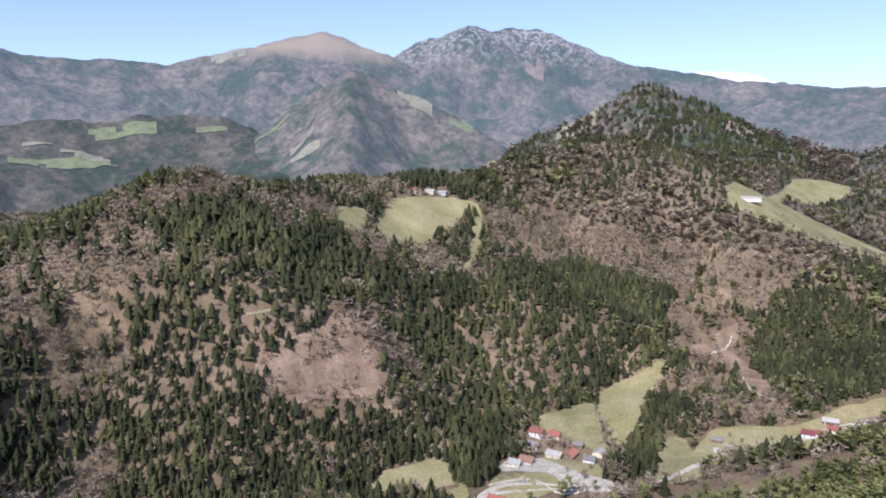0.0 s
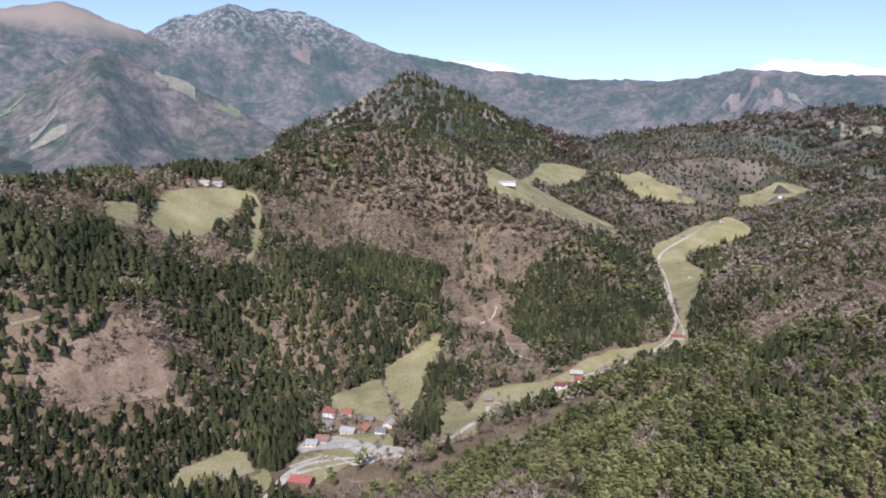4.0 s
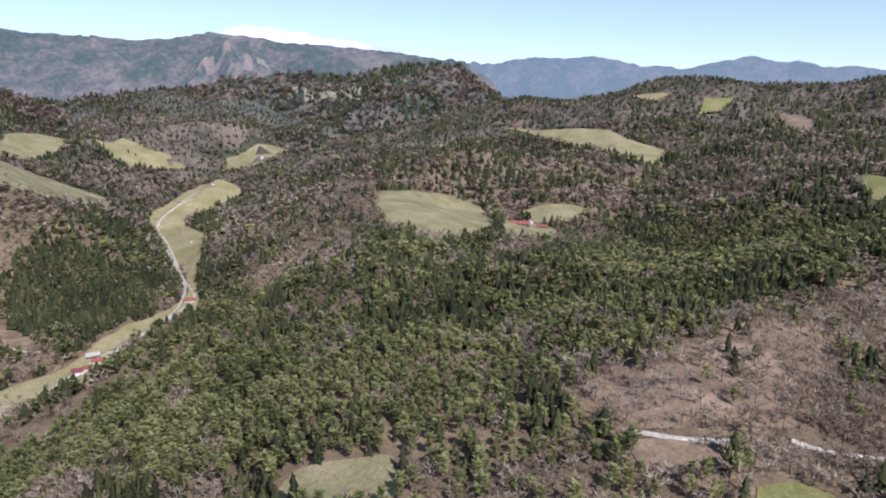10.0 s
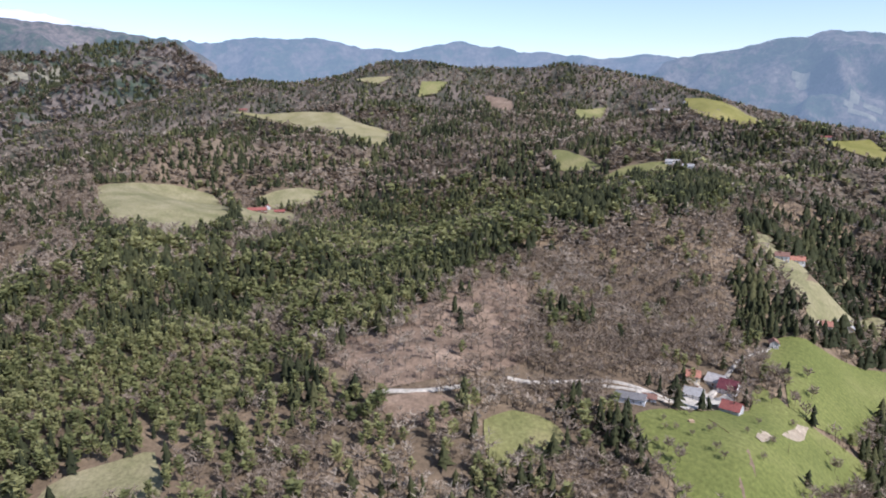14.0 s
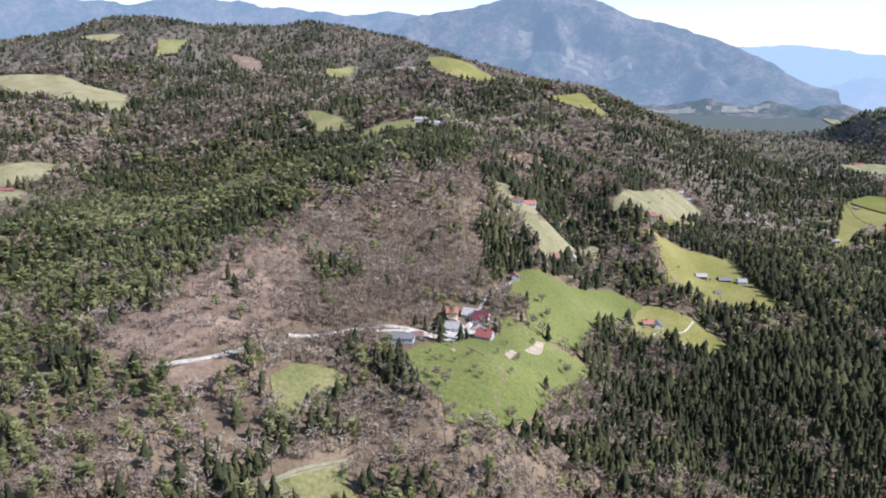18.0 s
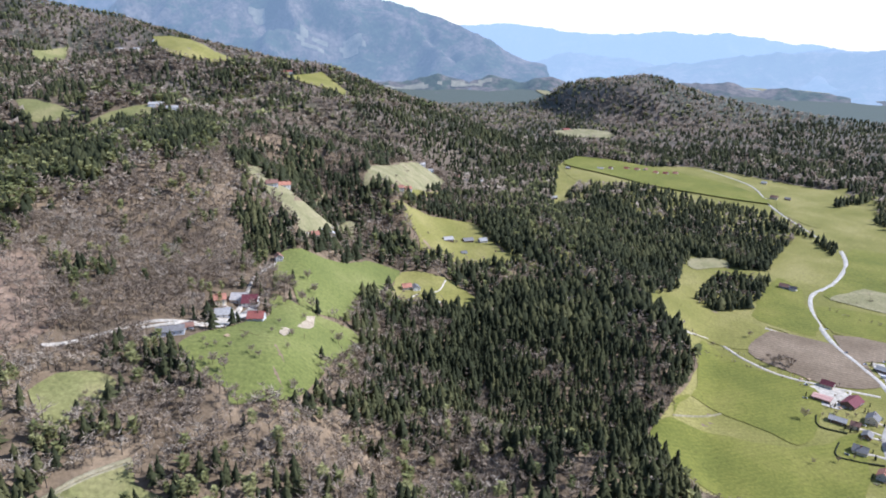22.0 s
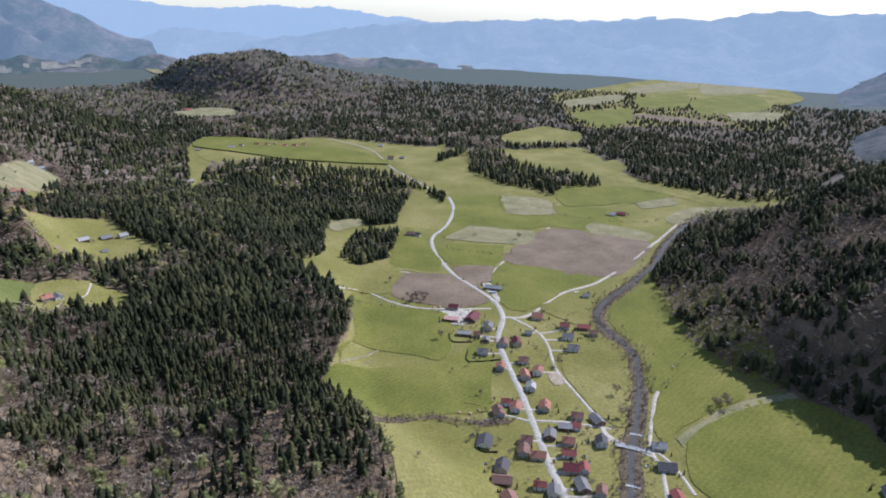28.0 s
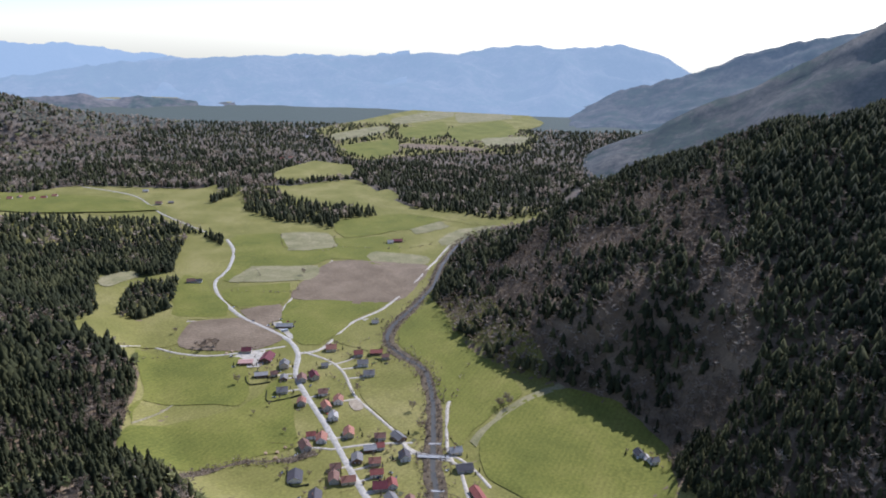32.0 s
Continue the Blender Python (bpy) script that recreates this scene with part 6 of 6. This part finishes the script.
def bridge(x, y, turn, length):
    b = tagged(new("bridge"), "small pale concrete bridge over the river", "bridge")
    b.matrix_basis = pose(x, y, float(ground_z(x, y)), 0, 0, turn)
    bm = bmesh.new()
    box(bm, -length / 2, length / 2, -2.6, 2.6, 1.5, 1.95)
    part("deck", bm, CONCRETE, b)
    for s in (1, -1):
        bm = bmesh.new()
        box(bm, -length / 2, length / 2, s * 2.5 - 0.15, s * 2.5 + 0.15, 1.95, 2.2)
        part("kerb", bm, CONCRETE, b)
        for k in range(9):
            bm = bmesh.new()
            xx = -length / 2 + 0.3 + (length - 0.6) * k / 8
            box(bm, xx - 0.06, xx + 0.06, s * 2.5 - 0.06, s * 2.5 + 0.06, 2.2, 3.15)
            part("post", bm, STONE, b)
        bm = bmesh.new()
        box(bm, -length / 2, length / 2, s * 2.5 - 0.08, s * 2.5 + 0.08, 3.05, 3.18)
        part("rail", bm, STONE, b)
    for s in (1, -1):
        bm = bmesh.new()
        box(bm, s * length / 2 - 1.0, s * length / 2 + 1.0, -2.8, 2.8, -1.0, 1.5)
        part("abutment", bm, STONE, b)


def weir(x, y, turn, length):
    w = tagged(new("weir"), "low stone weir with white water across the river", "weir")
    w.matrix_basis = pose(x, y, float(ground_z(x, y)), 0, 0, turn)
    bm = bmesh.new()
    box(bm, -length / 2, length / 2, -0.6, 0.6, 0.4, 1.45)
    part("sill", bm, STONE, w)
    bm = bmesh.new()
    box(bm, -length / 2, length / 2, 0.6, 1.5, 0.9, 1.25)
    part("foam", bm, FRAME, w, "white broken water")


def car(x, y, turn, col, long=4.3):
    c = tagged(new("car" if long < 5 else "bus"), ("parked " + col + " car beside the road") if long < 5 else "white parked bus beside the junction", "vehicle", group="parked cars")
    c.matrix_basis = pose(x, y, float(ground_z(x, y)) + 0.95, 0, 0, turn)
    paint = CAR[col]
    bm = bmesh.new()
    h = 0.85 if long < 5 else 2.6
    box(bm, -long / 2, long / 2, -0.88, 0.88, 0.3, h)
    bmesh.ops.bevel(bm, geom=bm.edges[:], offset=0.12, segments=1, affect="EDGES")
    part("body", bm, paint, c)
    bm = bmesh.new()
    if long < 5:
        v = [bm.verts.new(p) for p in ((-1.7, -0.8, h), (1.0, -0.8, h), (1.0, 0.8, h), (-1.7, 0.8, h), (-1.3, -0.65, 1.42), (0.4, -0.65, 1.42), (0.4, 0.65, 1.42), (-1.3, 0.65, 1.42))]
        for f in ((0, 1, 5, 4), (1, 2, 6, 5), (2, 3, 7, 6), (3, 0, 4, 7), (4, 5, 6, 7)):
            bm.faces.new([v[k] for k in f])
    else:
        box(bm, -long / 2 + 0.3, long / 2 - 0.3, -0.9, 0.9, 1.5, 2.2)
    part("glasshouse", bm, GLASS, c, "dark car windows")
    for sx in (-long * 0.31, long * 0.31):
        for sy in (-0.8, 0.8):
            bm = bmesh.new()
            bmesh.ops.create_cone(bm, cap_ends=True, segments=10, radius1=0.32, radius2=0.32, depth=0.22, matrix=pose(sx, sy, 0.32, 90))
            part("wheel", bm, ROOF["dark"], c)


CAR = {"white": plain("white_car_paint", (0.8, 0.8, 0.8), 0.3, 1.0, 0.03), "grey": plain("grey_car_paint", (0.3, 0.31, 0.33), 0.3, 1.0, 0.05), "red": plain("red_car_paint", (0.4, 0.03, 0.03), 0.3, 1.0, 0.05), "blue": plain("blue_car_paint", (0.05, 0.1, 0.3), 0.3, 1.0, 0.05)}


def hedge(points, high, wide):
    """A clipped hedge: one long ragged row."""
    line = round_line(points, 1.5)
    t = np.gradient(line, axis=0)
    t /= np.linalg.norm(t, axis=1)[:, None] + 1e-9
    side = np.stack([-t[:, 1], t[:, 0]], 1) * wide / 2
    z = ground_z(line[:, 0], line[:, 1]) + 0.2
    q = lambda k: wavy(line[:, 0] + k, line[:, 1], 1.6, 3 + k) * 0.3
    rows = [np.column_stack([line + side, z]), np.column_stack([line + side * 0.9, z + high + q(1)]), np.column_stack([line - side * 0.9, z + high + q(2)]), np.column_stack([line - side, z])]
    me = mesh_from("hedge", np.concatenate(rows), grid_faces(len(line), 4)[:, ::-1], [SPRUCE], tint=np.full(4 * len(line), 0.4))
    tagged(new("hedge", me), "dark clipped evergreen hedge round a garden", "hedge")


def fence(x, y, turn, n, gap=2.2):
    f = tagged(new("fence"), "low wooden post and rail garden fence", "fence", group="garden fences")
    f.matrix_basis = pose(x, y, float(ground_z(x, y)), 0, 0, turn)
    a = [float(ground_z(x + math.cos(radians(turn)) * k * gap, y + math.sin(radians(turn)) * k * gap)) - float(ground_z(x, y)) for k in range(n)]
    for k in range(n):
        attach("post", POST_ME, f, "", pose(k * gap, 0, a[k]))
    for k in range(n - 1):
        for zz in (0.9, 1.35):
            bm = bmesh.new()
            v = [bm.verts.new((k * gap if i in (0, 3) else (k + 1) * gap, yy, (a[k] if i in (0, 3) else a[k + 1]) + zz + dz)) for yy in (-0.03, 0.03) for i, dz in ((0, 0), (1, 0), (2, 0.12), (3, 0.12))]
            for q in ((0, 1, 2, 3), (7, 6, 5, 4), (0, 4, 5, 1), (3, 2, 6, 7)):
                bm.faces.new([v[j] for j in q])
            part("rail", bm, TIMBER, f)


POST_ME = shared("post", TIMBER, (-0.07, 0.07, -0.07, 0.07, -0.3, 1.6))


def woodpile(x, y, turn, n=9, layers=4):
    w = tagged(new("woodpile"), "stack of pale cut logs beside the lane", "woodpile", group="log stacks")
    w.matrix_basis = pose(x, y, float(ground_z(x, y)) + 0.5, 0, 0, turn)
    for j in range(layers):
        for k in range(n - j):
            attach("log", LOG_ME, w, "", pose((k + j * 0.5) * 0.42, 0, 0.2 + j * 0.36))


bm = bmesh.new()
bmesh.ops.create_cone(bm, cap_ends=True, segments=8, radius1=0.2, radius2=0.2, depth=3.6, matrix=pose(0, 0, 0, 90))
LOG_ME = bpy.data.meshes.new("log")
bm.to_mesh(LOG_ME)
bm.free()
LOG_ME.materials.append(plain("cut_logs", (0.42, 0.3, 0.18), 0.9, 2.0, 0.3))


def chapel(x, y, turn):
    c = tagged(new("chapel"), "small white hillside chapel with a bell tower", "chapel")
    c.matrix_basis = pose(x, y, float(ground_z(x, y)), 0, 0, turn)
    bm = bmesh.new()
    box(bm, -6, 6, -3.2, 3.2, -2, 6)
    part("nave", bm, PLASTER[0], c)
    for s in (1, -1):
        bm = bmesh.new()
        k = [(-6.5, s * 3.8, 5.6), (6.5, s * 3.8, 5.6), (6.5, 0, 9), (-6.5, 0, 9)]
        slab(bm, k if s < 0 else k[::-1], 0.25)
        part("roof_slope", bm, ROOF["grey"], c)
    bm = bmesh.new()
    box(bm, 6, 9.4, -1.7, 1.7, -2, 12)
    part("tower", bm, PLASTER[0], c)
    bm = bmesh.new()
    bmesh.ops.create_cone(bm, cap_ends=True, segments=4, radius1=2.7, radius2=0.05, depth=4.5, matrix=pose(7.7, 0, 14.25, 0, 0, 45))
    part("spire", bm, ROOF["slate"], c)
    for xx in (-4, -1, 2):
        for s in (1, -1):
            win = attach("window", FRAME_ME, c, "", pose(xx, s * 3.2, 3.4, 0, 0, 0 if s > 0 else 180))
            attach("pane", PANE_ME, win)


bridge(-82, -581, 8, 30)
car(200.9, -870.0, 60, 'white', 4.3)
car(208.8, -844.7, 60, 'white', 4.3)
car(179.6, -833.1, 40, 'white', 9.5)
car(173.9, -850.1, 10, 'grey', 4.3)
car(187.9, -865.2, 10, 'red', 4.3)
car(285.9, -893.2, 70, 'white', 4.3)
car(235.8, -853.2, 60, 'grey', 4.3)
car(68.7, -905.6, 0, 'white', 4.3)
car(88.9, -694.2, 100, 'grey', 4.3)
car(39.6, -632.0, 20, 'white', 4.3)
car(-38.5, -538.2, 60, 'blue', 4.3)
car(213.3, -742.3, 0, 'white', 4.3)
car(13.0, -592.8, 30, 'grey', 4.3)
car(63.6, 637.2, 30, 'white')
car(74.1, 582.6, 30, 'white')
car(179.7, 679.0, 30, 'white')
car(376.5, -157.4, 30, 'grey')
car(400.5, -199.4, 30, 'grey')
hedge([(133, -670), (123, -649), (109, -655), (92, -671)], 1.6, 1.3)
hedge([(172, -696), (159, -680), (138, -691)], 1.5, 1.2)
hedge([(50, -531), (37, -509), (22, -515)], 1.7, 1.6)
fence(53.7, -775.3, 20, 8)
fence(79.5, -784.7, 100, 6)
fence(69.0, -574.3, 10, 9)
fence(33.0, -604.3, 80, 6)
fence(-20.9, -515.8, 30, 7)
fence(-53.6, -572.2, 40, 6)
fence(339.6, -201.3, 30, 10)
fence(347.9, -240.8, -20, 8)
fence(159.9, 687.0, 20, 8)
fence(103.1, 606.6, 10, 7)
woodpile(79.9, -552.9, 20)
woodpile(69.9, -557.5, 10)
woodpile(65.7, -567.8, 60)
woodpile(217.4, -755.4, 5)
woodpile(222.1, -749.0, 0)
woodpile(347.0, -180.1, 30)
woodpile(71.1, 587.2, 30)
woodpile(67.5, -547.0, -20)
woodpile(166.4, -729.6, 0)
weir(-79, -606, 12, 13)
weir(-97, -527, 8, 13)
chapel(-559, -1085, 20)


# ---- vegetable beds and parked cars beside the village houses ----
SOIL = plain("garden_soil", (0.17, 0.12, 0.08), 0.95, 1.5, 0.3, bump=0.4)
GREENS = plain("young_greens", (0.1, 0.15, 0.04), 0.9, 2.0, 0.4)


def vegetable_bed(x, y, turn, w, l):
    bed = tagged(new("vegetable_bed"), "dug brown vegetable bed with thin green rows", "garden bed", group="garden beds")
    bed.matrix_basis = pose(x, y, float(ground_z(x, y)) + 0.55, 0, 0, turn)
    bm = bmesh.new()
    box(bm, -l / 2, l / 2, -w / 2, w / 2, -0.4, 0.16)
    part("soil", bm, SOIL, bed)
    for k in range(4):
        bm = bmesh.new()
        yy = -w / 2 + w * (k + 0.5) / 4
        box(bm, -l / 2 + 0.3, l / 2 - 0.3, yy - 0.16, yy + 0.16, 0.16, 0.3)
        part("row", bm, GREENS, bed)


def free_spot(x, y, gap):
    return all(math.hypot(x - a, y - b) > s * 0.5 + gap for a, b, s in HOMES) and all(np.min(np.hypot(l[:, 0] - x, l[:, 1] - y)) > w / 2 + gap - 1.0 for l, w in LANES)


rnd = random.Random(31)
for hx, hy, s in HOMES:
    if hy < -375 and hx < 240:
        a = rnd.uniform(0, 6.28)
        d = s * 0.5 + rnd.uniform(5.5, 9)
        x, y = hx + d * math.cos(a), hy + d * math.sin(a)
        if free_spot(x, y, 3.6):
            if rnd.random() < 0.6:
                vegetable_bed(x, y, rnd.uniform(0, 180), rnd.uniform(3, 4.5), rnd.uniform(5, 8))
            else:
                car(x, y, rnd.uniform(0, 180), rnd.choice(("white", "grey", "red", "blue", "grey")))
